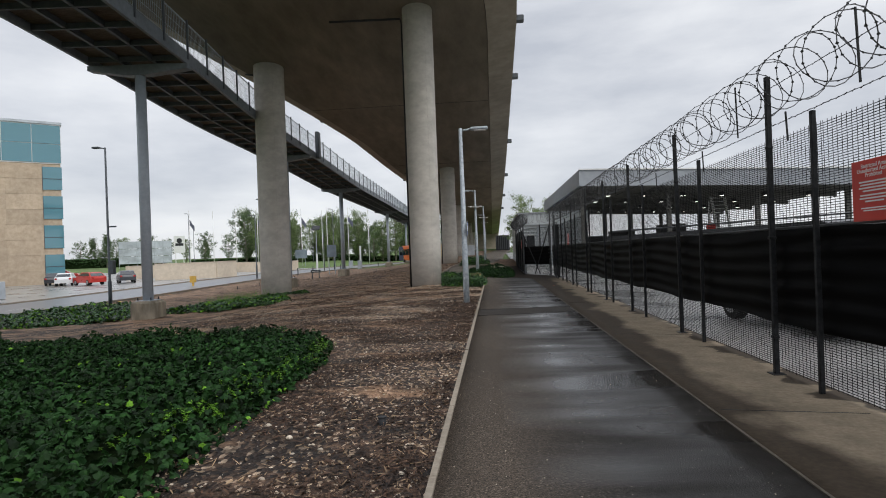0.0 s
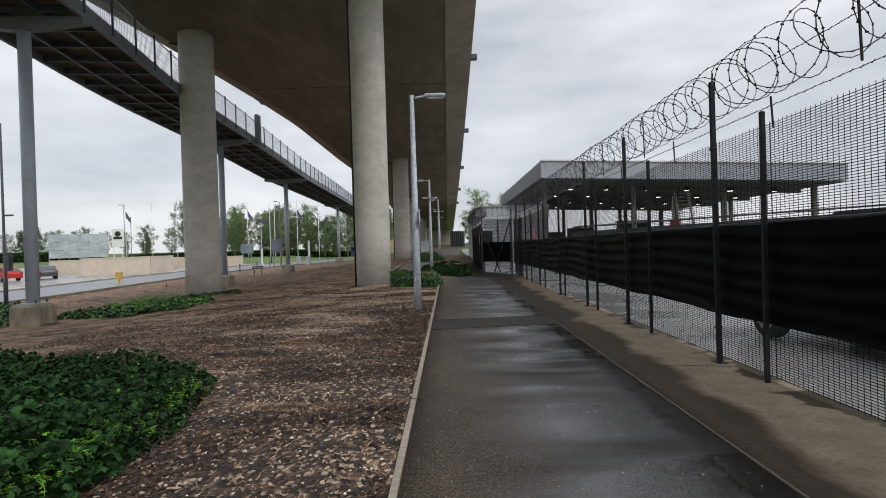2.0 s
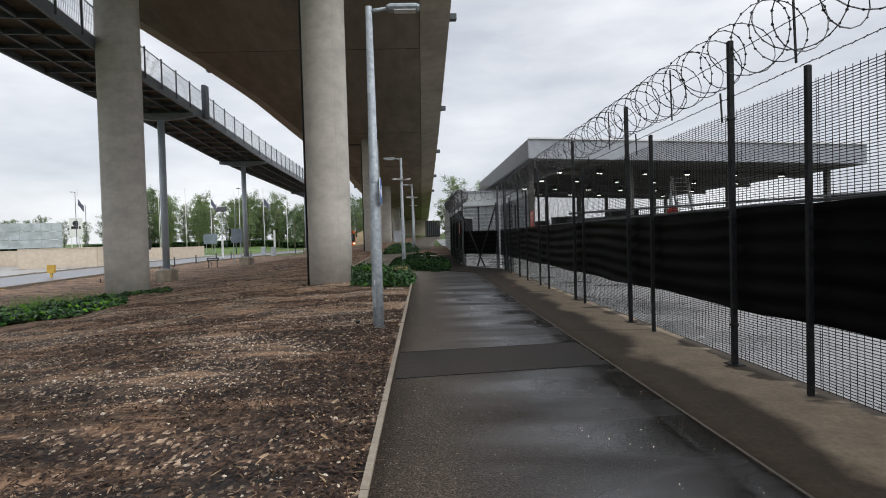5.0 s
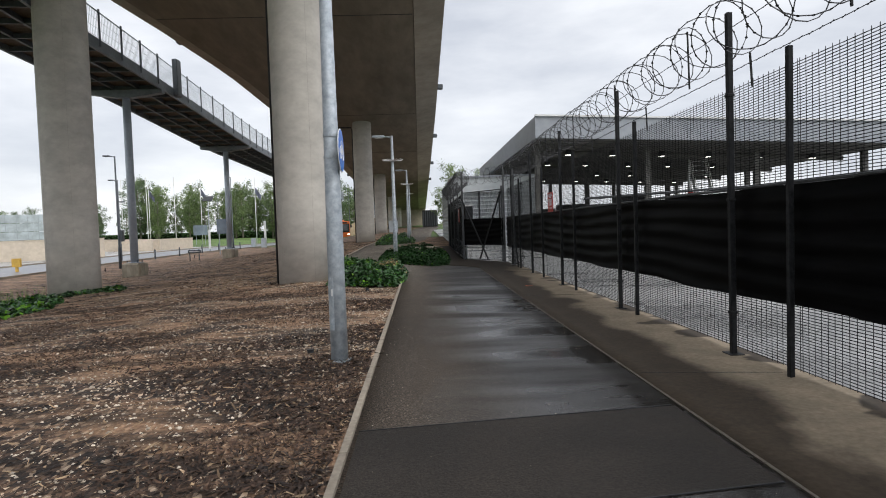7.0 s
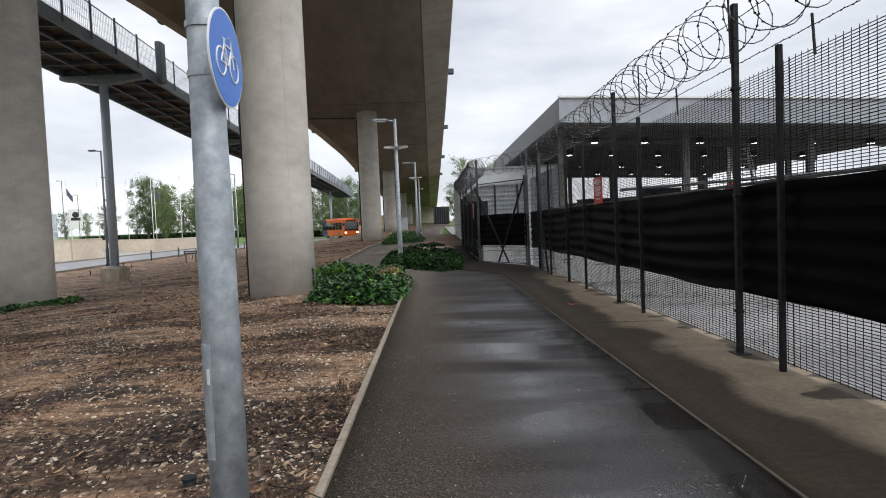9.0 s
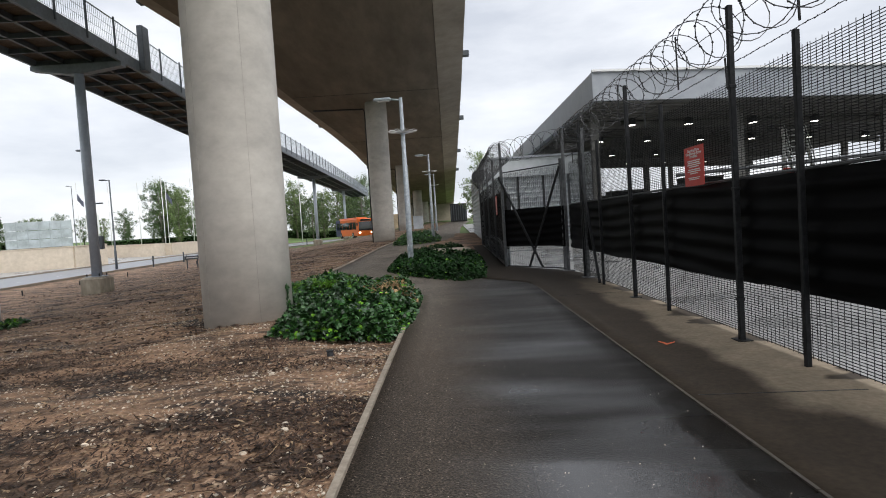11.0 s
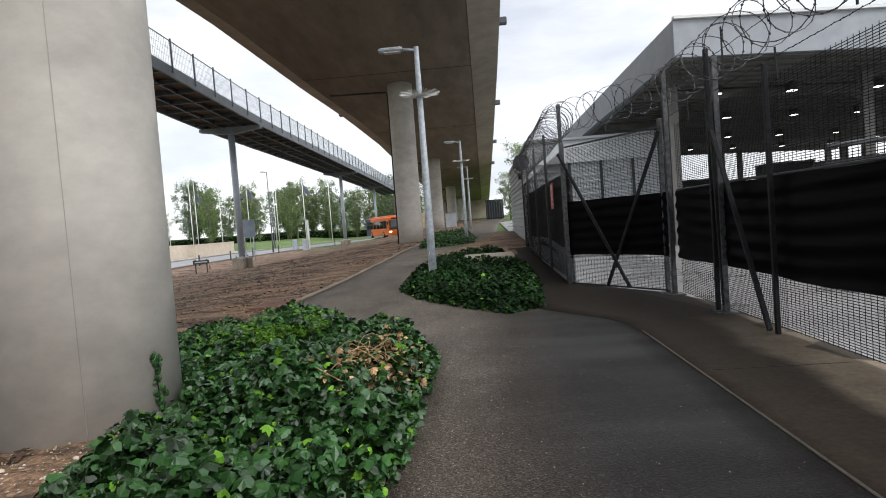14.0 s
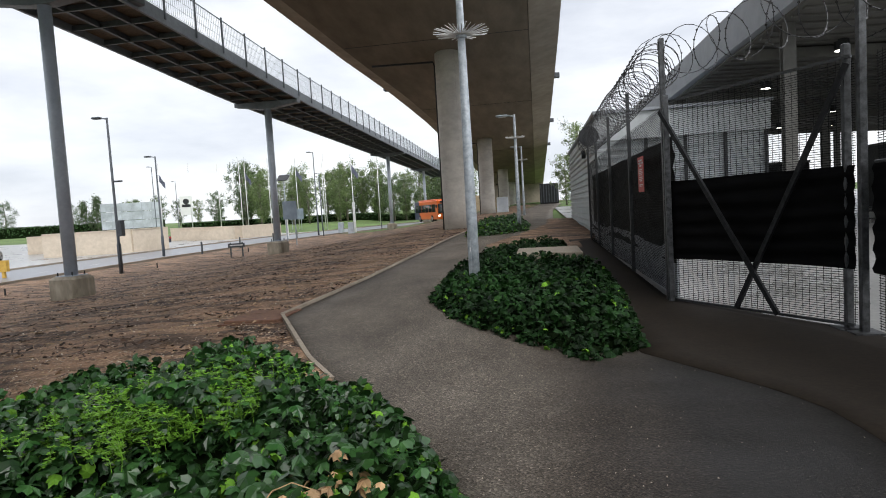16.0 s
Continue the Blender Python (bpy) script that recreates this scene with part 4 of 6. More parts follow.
# ---- canopy of the depot ----
depot = thing("depot_canopy", "large open-sided depot canopy with grey fascia and ceiling lights", "canopy", kind="structure")


def roof_z(x):
    return 6.62 - 0.041 * (x - 5.9)


b = Build()
RX = [5.9, 12, 18, 25]
b.rings([[(x, 40.6, roof_z(x) - 1.06), (x, 40.6, roof_z(x)), (x, 68, roof_z(x) + 0.1), (x, 68, roof_z(x) - 0.96)] for x in RX])
part("roof", b, M_ROOF, depot)
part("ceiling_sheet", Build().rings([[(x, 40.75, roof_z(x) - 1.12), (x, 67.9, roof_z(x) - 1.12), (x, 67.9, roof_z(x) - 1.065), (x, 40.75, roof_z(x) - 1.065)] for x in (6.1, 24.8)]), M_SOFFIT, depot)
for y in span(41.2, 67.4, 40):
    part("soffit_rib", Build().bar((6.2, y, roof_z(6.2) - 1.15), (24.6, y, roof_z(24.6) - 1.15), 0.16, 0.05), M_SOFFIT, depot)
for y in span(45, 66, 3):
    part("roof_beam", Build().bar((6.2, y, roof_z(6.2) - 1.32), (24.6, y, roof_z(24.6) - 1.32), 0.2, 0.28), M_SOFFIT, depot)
part("fascia_cap", Build().rings([[(x - 0.0, 40.5, roof_z(x) + 0.0), (x, 40.7, roof_z(x) + 0.0), (x, 40.7, roof_z(x) + 0.08), (x, 40.5, roof_z(x) + 0.08)] for x in RX]), M_WHITE, depot)
for x in (6.35, 12.2, 18.1, 24):
    for y in (42.5, 54, 66):
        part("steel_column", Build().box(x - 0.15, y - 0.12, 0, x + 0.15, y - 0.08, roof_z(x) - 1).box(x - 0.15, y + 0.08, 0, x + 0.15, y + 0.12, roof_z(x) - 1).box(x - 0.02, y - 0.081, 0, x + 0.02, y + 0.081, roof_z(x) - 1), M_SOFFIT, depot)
for x in (8.5, 11, 13.8, 16.5, 19.5, 22.5):
    for y in (44.5, 50, 57, 63):
        fit = part("ceiling_light", Build().tube([(x, y, roof_z(x) - 1.4), (x, y, roof_z(x) - 1.12)], 0.19, 14), M_DARK, depot)
        part("lens", Build().tube([(x, y, roof_z(x) - 1.42), (x, y, roof_z(x) - 1.405)], 0.17, 14), M_LAMPGLOW, fit)

# ---- road, kerbs and markings ----
M_PAINT = surf("road_paint", (0.6, 0.6, 0.58), (0.75, 0.75, 0.73), 12, 0.6, 0.05, stain=0.3)
M_YELLOW = surf("yellow_paint", (0.55, 0.33, 0.06), (0.7, 0.44, 0.08), 12, 0.6, 0.05, stain=0.25)
M_CREAM = surf("cream_render", (0.55, 0.47, 0.37), (0.66, 0.57, 0.46), 3, 0.85, 0.05, stain=0.12, stain_scale=0.4)
M_GREENSIGN = surf("sign_back", (0.4, 0.44, 0.48), (0.5, 0.54, 0.58), 3, 0.5, 0.0)
M_SIGNDARK = surf("blue_grey_sign_back", (0.14, 0.18, 0.22), (0.2, 0.24, 0.28), 3, 0.5, 0.0)
RY = span(-60, 80, 40) + span(83, 160, 30)
sheet("road", RY, road_far, road_near, 6, 0.02, M_ROAD, "wet grey road reflecting the overcast sky", "road")
for nm, fn, s in (("kerb", road_near, 1), ("far_kerb", road_far, -1)):
    b = Build()
    for ya, yb in zip(RY, RY[1:]):
        b.rings([[(fn(y), y, land(fn(y), y) - 0.1), (fn(y) + s * 0.14, y, land(fn(y), y) - 0.1), (fn(y) + s * 0.14, y, land(fn(y), y) + 0.13), (fn(y), y, land(fn(y), y) + 0.13)][::s] for y in (ya, yb)])
    tagged(part(nm, b, M_KERB), "grey concrete road kerb", "kerb", kind="structure")
b = Build()
for k, y in enumerate(span(-20, 46, 22)):
    z = land(-25.5, y) + 0.026
    b.quad((-24.3, y, z), (-24.3, y + 0.25, z), (-26.2, y + 1.9, z), (-26.2, y + 1.65, z))
tagged(part("road_hatching", b, M_YELLOW), "faded yellow hatching along the road edge", "road marking", kind="structure")
b = Build()
for y in span(-20, 76, 24):
    z = land(-28, y) + 0.027
    b.quad((-28.1, y, z), (-28.0, y, z), (-28.0, y + 2.0, z), (-28.1, y + 2.0, z))
tagged(part("centre_line", b, M_PAINT), "white broken line on the road", "road marking", kind="structure")
sheet("car_park", span(40, 110, 14), lambda y: -95.0, lambda y: road_far(y) - 0.3, 10, -0.02, M_YARD, "pale wet car park beyond the road", "car park")
sheet("verge", span(92, 150, 14), lambda y: road_near(y) + 0.15, lambda y: path_left(y) - 0.1 if y < 108 else road_near(y) + 14, 6, 0.0, M_GRASS, "green grass verge beside the road", "verge")

# branch path patch, apron lines and marks on the footpath
b = Build()
b.rings([[(-0.4, 15.1, z), (1.84, 15.35, z), (1.84, 14.05, z), (-0.4, 13.75, z)][::-1] for z in (-0.01, 0.004)])
tagged(part("path_patch", b, M_PATCH), "darker patch of newer asphalt in the path", "path", kind="structure")
b = Build()
for p, q in (((-0.4, 15.1), (1.82, 15.36)), ((-0.4, 13.75), (1.84, 14.05)), ((1.95, 10.3), (3.1, 10.0)), ((1.95, 16.3), (3.1, 16.1)), ((1.95, 22.2), (3.1, 22.1)), ((1.95, 28.0), (3.1, 28.0)), ((1.95, 5.5), (3.1, 5.3))):
    b.bar((*p, 0.006), (*q, 0.006), 0.008, 0.006)
tagged(part("joint_line", b, M_DARK), "dark joints across path and concrete strip", "joint", kind="structure")
M_ORANGE = surf("orange_spray", (0.7, 0.12, 0.04), (0.8, 0.2, 0.07), 40, 0.8, 0.0)
b = Build().quad((2.31, 23.83, 0.012), (2.43, 23.92, 0.012), (2.44, 23.96, 0.012), (2.32, 23.88, 0.012)).quad((2.315, 23.84, 0.0125), (2.355, 23.87, 0.0125), (2.3, 24.02, 0.0125), (2.285, 24.0, 0.0125))
tagged(part("spray_mark", b, M_ORANGE), "orange spray paint arrow on damp concrete", "marking", kind="structure")

# ---- planting ----
M_LEAF = surf("ivy_leaf", (0.012, 0.046, 0.011), (0.036, 0.1, 0.022), 12, 0.36, 0.05, stain=0.2, island=0.65)
# A duller ivy, with the deep shade among its leaves put into the colour
M_DULLLEAF = surf("dull_ivy_leaf", (0.006, 0.023, 0.006), (0.019, 0.056, 0.012), 12, 0.6, 0.05, stain=0.55, stain_scale=0.9, island=0.7)
M_DULLLEAF.node_tree.nodes["Principled BSDF"].inputs["Specular IOR Level"].default_value = 0.14
M_LEAFPART = surf("ivy_leaf_large", (0.013, 0.048, 0.013), (0.04, 0.11, 0.026), 12, 0.36, 0.05, stain=0.2, piece=0.6)
M_BRIGHT = surf("young_leaf", (0.085, 0.2, 0.02), (0.16, 0.34, 0.035), 12, 0.5, 0.05, island=0.4)
M_DEAD = surf("dead_leaf", (0.33, 0.2, 0.1), (0.54, 0.36, 0.19), 12, 0.85, 0.05, island=0.4)
# Near-black stands for the shade between leaves, put into the stem colour
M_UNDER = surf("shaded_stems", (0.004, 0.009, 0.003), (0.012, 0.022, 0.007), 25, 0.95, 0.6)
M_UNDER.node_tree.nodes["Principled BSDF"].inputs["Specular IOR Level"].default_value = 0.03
M_LEAF.node_tree.nodes["Principled BSDF"].inputs["Specular IOR Level"].default_value = 0.42
M_BRIGHT.node_tree.nodes["Principled BSDF"].inputs["Specular IOR Level"].default_value = 0.08
LEAF = [(0, -0.36), (0.2, -0.4), (0.47, -0.2), (0.34, 0.0), (0.36, 0.24), (0.17, 0.3), (0, 0.58), (-0.17, 0.3), (-0.36, 0.24), (-0.34, 0.0), (-0.47, -0.2), (-0.2, -0.4)]
LEAF_Z = [0.0, -0.08, -0.16, -0.06, -0.12, -0.03, -0.2, -0.03, -0.12, -0.06, -0.16, -0.08]


def inside(poly, x, y):
    hit = False
    for (x0, y0), (x1, y1) in zip(poly, poly[1:] + poly[:1]):
        if (y0 > y) != (y1 > y) and x < (x1 - x0) * (y - y0) / (y1 - y0) + x0:
            hit = not hit
    return hit


def edge_distance(poly, x, y):
    best = 1e9
    for (x0, y0), (x1, y1) in zip(poly, poly[1:] + poly[:1]):
        dx, dy = x1 - x0, y1 - y0
        t = max(0, min(1, ((x - x0) * dx + (y - y0) * dy) / (dx * dx + dy * dy + 1e-9)))
        best = min(best, math.hypot(x - x0 - t * dx, y - y0 - t * dy))
    return best


def leaf_matrix(rng, x, y, z, size, tilt):
    return Matrix.Translation((x, y, z)) @ Euler((rng.gauss(0, tilt) - 0.25, rng.gauss(0, tilt), rng.uniform(0, 6.28))).to_matrix().to_4x4() @ Matrix.Scale(size, 4)


def leaf_verts(m, fold):
    return [m @ Vector((x, y, z * fold)) for (x, y), z in zip(LEAF, LEAF_Z)] + [m @ Vector((0, -0.05, 0.07 * fold))]


def ivy_bed(poly, density, height, size, seed, label, bright=0.06, singles=0, dead=None, fringe=0.25, leaf=None):
    rng = random.Random(seed)
    xs, ys = [p[0] for p in poly], [p[1] for p in poly]
    cx, cy = sum(xs) / len(xs), sum(ys) / len(ys)
    th = thing("ivy_bed", label, "ivy")
    area = 0.5 * abs(sum(a[0] * c[1] - c[0] * a[1] for a, c in zip(poly, poly[1:] + poly[:1])))

    def top(x, y):
        d = edge_distance(poly, x, y)
        bumps = 0.75 + 0.65 * noise.noise(Vector((x * 1.1, y * 1.1, seed))) + 0.4 * noise.noise(Vector((x * 3.4, y * 3.4, seed)))
        return land(x, y) + height * min(1, d / 0.32) ** 0.6 * bumps

    # dark mound of stems under the leaves, gap shade included in its colour
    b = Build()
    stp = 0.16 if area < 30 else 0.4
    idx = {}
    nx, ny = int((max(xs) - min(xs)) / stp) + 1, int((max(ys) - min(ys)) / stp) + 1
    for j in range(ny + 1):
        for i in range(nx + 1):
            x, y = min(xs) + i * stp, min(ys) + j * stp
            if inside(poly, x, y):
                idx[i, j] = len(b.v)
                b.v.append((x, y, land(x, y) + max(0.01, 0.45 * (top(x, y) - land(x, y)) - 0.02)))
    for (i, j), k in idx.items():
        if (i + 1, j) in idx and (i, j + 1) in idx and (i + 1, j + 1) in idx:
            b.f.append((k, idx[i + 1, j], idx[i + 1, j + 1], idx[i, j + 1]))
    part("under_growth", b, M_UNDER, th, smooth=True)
    groups = {"leaves": (leaf or M_LEAF, Build()), "young_leaves": (M_BRIGHT, Build()), "dead_leaves": (M_DEAD, Build())}
    count, made = int(area * density), 0
    while made < count:
        x, y = rng.uniform(min(xs), max(xs)), rng.uniform(min(ys), max(ys))
        if not inside(poly, x, y):
            continue
        made += 1
        d = edge_distance(poly, x, y)
        clump = noise.noise(Vector((x * 1.7, y * 1.7, seed + 9)))
        kind = "leaves"
        if rng.random() < bright * (1 + 4 * max(0, clump)) + (0.05 if d < fringe * 0.5 else 0):
            kind = "young_leaves"
        if dead and math.hypot((x - dead[0]) * 1.9, y - dead[1]) < dead[2] * rng.uniform(0.3, 1.1) and rng.random() < 0.7:
            kind = "dead_leaves"
        z = top(x, y) + rng.uniform(-0.45, 0.18) * height * min(1, d / 0.15)
        s = size * rng.uniform(0.55, 1.25) * {"young_leaves": 0.85, "dead_leaves": 0.72}.get(kind, 1)
        m = leaf_matrix(rng, x, y, max(z, land(x, y) + 0.02), s, 0.62)
        bb = groups[kind][1]
        n = len(bb.v)
        bb.v += leaf_verts(m, rng.uniform(0.6, 2.0))
        bb.f += [(n + i, n + (i + 1) % 12, n + 12) for i in range(12)]
    for nm, (mt, bb) in groups.items():
        if bb.f:
            tagged(part(nm, bb, mt, th), kind="stuff")
    if singles:
        b = Build()
        b.v = leaf_verts(Matrix.Identity(4), 1.2)
        b.f = [(i, (i + 1) % 12, 12) for i in range(12)]
        first, k = None, 0
        while k < singles:
            x, y = rng.uniform(min(xs), max(xs)), rng.uniform(min(ys), min(ys) + 4.5)
            if not inside(poly, x, y):
                continue
            m = leaf_matrix(rng, x, y, top(x, y) + 0.05, size * rng.uniform(0.9, 1.45), 0.35)
            if first is None:
                first = part("leaf", b, M_LEAFPART, th)
                first.matrix_basis = m
            else:
                again("leaf", first, m, th)
            k += 1
    return th


ivy_bed([(-2.15, 3.0), (-2.3, 5.9), (-2.4, 8.3), (-2.8, 10.1), (-3.9, 11.2), (-5.0, 11.6), (-6.4, 12.3), (-9, 13.3), (-12, 14.2), (-15.5, 17.5), (-19, 21.5), (-22, 21), (-21, 10), (-12, 3), (-7, 0.5), (-3.5, 0.8)],
        430, 0.27, 0.078, 1, "low dark green ivy spreading over the mulch bed", bright=0.006, leaf=M_DULLLEAF)
ivy_bed([(-8.9, 23.2), (-9.3, 26.5), (-10.4, 29.0), (-12.0, 30.2), (-14.0, 28.5), (-14.8, 25.0), (-12.6, 23.7), (-11, 22.6)], 110, 0.22, 0.15, 2, "patch of low green ivy round the footings", bright=0.12)
ivy_bed([(-15.2, 23), (-15.6, 26), (-18.3, 30), (-20, 33), (-24, 34), (-24.5, 27), (-20, 22.5)], 90, 0.25, 0.15, 9, "low green ivy along the road edge", bright=0.15)
ivy_bed([(-2.25, 25.65), (-1.2, 25.05), (-0.52, 24.95), (-0.36, 26.2), (-0.34, 29), (-1.05, 30.3), (-2.1, 31.1), (-3.0, 31.5), (-4.1, 30.7), (-3.6, 28.6), (-2.6, 27.9), (-2.35, 26.9)],
        780, 0.36, 0.092, 3, "thick glossy green ivy with a withered brown patch", bright=0.06, singles=290, dead=(-0.8, 27.85, 0.82))
ivy_bed([(-1.65, 35.2), (-1.1, 33.7), (-0.6, 32.9), (0.45, 31.55), (1.0, 32.0), (1.2, 34.5), (1.25, 36.7), (0.95, 38.4), (-0.45, 38.5), (-0.5, 40.5), (0.9, 40.6), (0.8, 43.0), (-0.6, 43.3), (-1.45, 40.5), (-1.75, 37.5)],
        420, 0.32, 0.098, 4, "dark ivy island round the lamp post", bright=0.012, leaf=M_DULLLEAF)
ivy_bed([(-2.9, 50.2), (-1.7, 49.8), (-0.4, 51.8), (-0.3, 56), (-1.0, 61), (-2.8, 60), (-3.0, 55)], 220, 0.4, 0.13, 5, "low dark green shrubs beside the branching path", bright=0.05)
ivy_bed([(-11.0, 31.0), (-9.9, 31.4), (-10.4, 32.8), (-11.4, 32.2), (-12.8, 31.8), (-13.4, 31.4), (-12.4, 30.8)], 130, 0.14, 0.13, 6, "thin green ivy at the foot of a column", bright=0.1)
sheet("island_soil", span(42.5, 62, 28), lambda y: path_right(y) - 0.35 if y > 45 else -1.5, lambda y: 1.25 if y < 45.6 else 2.0, 5, 0.012, M_MULCH, "bare soil beside the cabin", "soil", rough=0.05)

# young climbing shoots on the column and bright weeds in the bed
rng = random.Random(11)
shoot = thing("ivy_shoot", "young ivy shoots climbing the concrete column", "ivy", -2.55, 27.05, 0)
b = Build()
for k in range(34):
    a = rng.gauss(-0.22, 0.04)
    z = rng.uniform(0.1, 0.52)
    c = Vector((-3.12 + 0.72 * math.cos(a), 27.6 + 0.72 * math.sin(a), z)) - Vector((-2.55, 27.05, 0))
    m = Matrix.Translation(c) @ Euler((1.35 + rng.gauss(0, 0.2), 0, a + math.pi / 2 + rng.gauss(0, 0.3))).to_matrix().to_4x4() @ Matrix.Scale(rng.uniform(0.04, 0.075), 4)
    n = len(b.v)
    b.v += leaf_verts(m, 1)
    b.f += [(n + i, n + (i + 1) % 12, n + 12) for i in range(12)]
part("leaves", b, M_LEAF, shoot)
part("stem", Build().tube([(-3.12 + 0.706 * math.cos(a) + 2.55, 27.6 + 0.706 * math.sin(a) - 27.05, z) for a, z in ((-0.2, 0.02), (-0.23, 0.3), (-0.21, 0.5))], 0.004, 5), M_UNDER, shoot)
twig = thing("dead_vine", "withered brown vine curling over the ivy", "vine", -0.85, 27.7, 0.3)
for k in range(11):
    a0, r = rng.uniform(0, 6.28), rng.uniform(0.05, 0.2)
    c = Vector((rng.uniform(-0.15, 0.2), rng.uniform(-0.5, 0.6), 0.06))
    part("runner", Build().tube([c + Vector((r * math.cos(a0 + t * 0.5), r * math.sin(a0 + t * 0.5), 0.07 * math.sin(t * 0.8 + k))) for t in range(9)], 0.0026, 5), M_DEAD, twig)


def weeds(name, label, x0, x1, y0, y1, n, h, seed, rise):
    """Leafy sprigs: a thin stem with whorls of small narrow leaves."""
    rng = random.Random(seed)
    b = Build()
    for k in range(n):
        x, y = rng.gauss((x0 + x1) / 2, (x1 - x0) / 4), rng.gauss((y0 + y1) / 2, (y1 - y0) / 4)
        x, y = min(max(x, x0 + rng.uniform(0, 0.5)), x1 - rng.uniform(0, 0.5)), min(max(y, y0 + rng.uniform(0, 0.5)), y1 - rng.uniform(0, 0.5))
        z = land(x, y) + rise
        hh, lean, a = h * rng.uniform(0.35, 1.1), rng.uniform(0.02, 0.1), rng.uniform(0, 6.28)
        foot, t = Vector((x, y, z)), Vector((x + lean * math.cos(a), y + lean * math.sin(a), z + hh))
        b.tube([foot, foot.lerp(t, 0.5) + Vector((0.01, 0.0, 0.01)), t], 0.002, 3, caps=False)
        for lev in (0.45, 0.72, 1.0):
            c, turn = foot.lerp(t, lev), rng.uniform(0, 6.28)
            for q in range(5):
                w = turn + q * 1.257
                d = Vector((math.cos(w), math.sin(w), rng.uniform(-0.15, 0.45))) * rng.uniform(0.018, 0.034)
                s = Vector((-math.sin(w), math.cos(w), 0)) * 0.008
                b.quad(c, c + d * 0.55 - s, c + d, c + d * 0.55 + s)
    return tagged(part(name, b, M_BRIGHT), label, "weeds", kind="stuff")


weeds("weeds", "bright green goosegrass weeds growing through ivy", -2.9, -1.5, 28.7, 30.3, 760, 0.13, 5, 0.28)
weeds("weeds", "tall green weeds near the concrete footing", -13.5, -10.5, 25.0, 29.0, 420, 0.45, 6, 0.08)
weeds("weeds", "scattered green weeds at the ivy edge", -3.3, -2.3, 4.2, 9.6, 260, 0.09, 7, 0.1)

# bark chips and stones lying on the mulch
CLEAR = [(-3.12, 27.6, 0.72), (-12.25, 32.8, 0.85)]


def scatter(name, label, category, material, n, region, shape, seed, clump=0):
    r = np.random.RandomState(seed)
    x0, x1, y0, y1 = region
    # thicker towards the path
    x = x1 - (x1 - x0) * r.rand(n) ** 1.7
    y = y0 + (y1 - y0) * r.rand(n)
    b = Build()
    for i in range(n):
        xx, yy = float(x[i]), float(y[i])
        if xx > path_left(yy) - 0.08 or any(math.hypot(xx - c[0], yy - c[1]) < c[2] for c in CLEAR):
            continue
        if clump and clump * noise.noise(Vector((xx * 0.55, yy * 0.8, 7.0))) < -0.04 + 0.1 * r.randn():
            continue
        z = land(xx, yy) - 0.01 + 0.09 * 0.6 * noise.fractal(Vector((xx * 0.9, yy * 0.9, 0.3)), 1.0, 2.0, 4)
        a = r.rand() * 6.28
        shape(b, r, xx, yy, z, a)
    return tagged(part(name, b, material), label, category, kind="stuff")


def chip(b, r, x, y, z, a):
    L, w = 0.012 + 0.04 * r.rand() ** 2, 0.003 + 0.007 * r.rand()
    d, s = Vector((math.cos(a), math.sin(a), r.randn() * 0.22)) * L, Vector((-math.sin(a), math.cos(a), r.randn() * 0.3)) * w
    c = Vector((x, y, z + 0.008 + 0.012 * r.rand()))
    k = Vector((0, 0, 0.006 * r.randn()))
    n = len(b.v)
    b.v += [c - d - s * 0.6, c - s + k, c + d - s * 0.5, c + d + s * 0.6, c + s + k, c - d + s * 0.5]
    b.f += [(n, n + 1, n + 4, n + 5), (n + 1, n + 2, n + 3, n + 4)]


def pebble(b, r, x, y, z, a):
    s = 0.005 + 0.015 * r.rand() ** 3
    n = len(b.v)
    c, q = math.cos(a) * s, math.sin(a) * s
    e, h = 0.6 + 0.4 * r.rand(), s * (0.45 + 0.3 * r.rand())
    z += h * 0.4
    b.v += [(x + c, y + q, z), (x - q * e, y + c * e, z), (x - c, y - q, z), (x + q * e, y - c * e, z), (x + 0.2 * c, y, z + h), (x, y, z - h)]
    b.f += [(n + i, n + (i + 1) % 4, n + 4) for i in range(4)] + [(n + (i + 1) % 4, n + i, n + 5) for i in range(4)]


M_CHIPPALE = surf("pale_chip", (0.19, 0.125, 0.072), (0.38, 0.27, 0.165), 9, 0.9, 0.2, island=0.5)
scatter("bark_chips", "dark brown bark chips covering the bed", "bark chips", M_CHIP, 135000, (-9, -0.45, 2.0, 26.0), chip, 1, 1)
scatter("pale_chips", "pale dry wood chips and twigs on the bed", "wood chips", M_CHIPPALE, 17000, (-10, -0.45, 2.0, 34.0), chip, 2)
scatter("pebbles", "small pale stones strewn over the bed", "stones", M_STONE, 12000, (-9, -0.45, 2.0, 33.0), pebble, 3)
scatter("gravel", "pale gravel spread near the columns", "gravel", M_STONE, 26000, (-9, -0.45, 13.0, 30.0), pebble, 8, -1)


def cobble(b, r, x, y, z, a):
    """A rounded stone, a few centimetres across."""
    s = 0.011 + 0.02 * r.rand() ** 2
    k = 6
    rings = []
    for lev, wide in ((-0.3, 0.7), (0.1, 1.0), (0.5, 0.8), (0.72, 0.35)):
        rings.append([(x + s * wide * (1 + 0.15 * math.sin(3 * t + a)) * math.cos(t + a), y + 0.75 * s * wide * math.sin(t + a), z + s * lev) for t in (2 * math.pi * i / k for i in range(k))])
    b.rings(rings)


scatter("stones", "pale rounded stones lying on the bed", "stones", M_STONE, 1000, (-8, -0.45, 2.5, 31.0), cobble, 12)


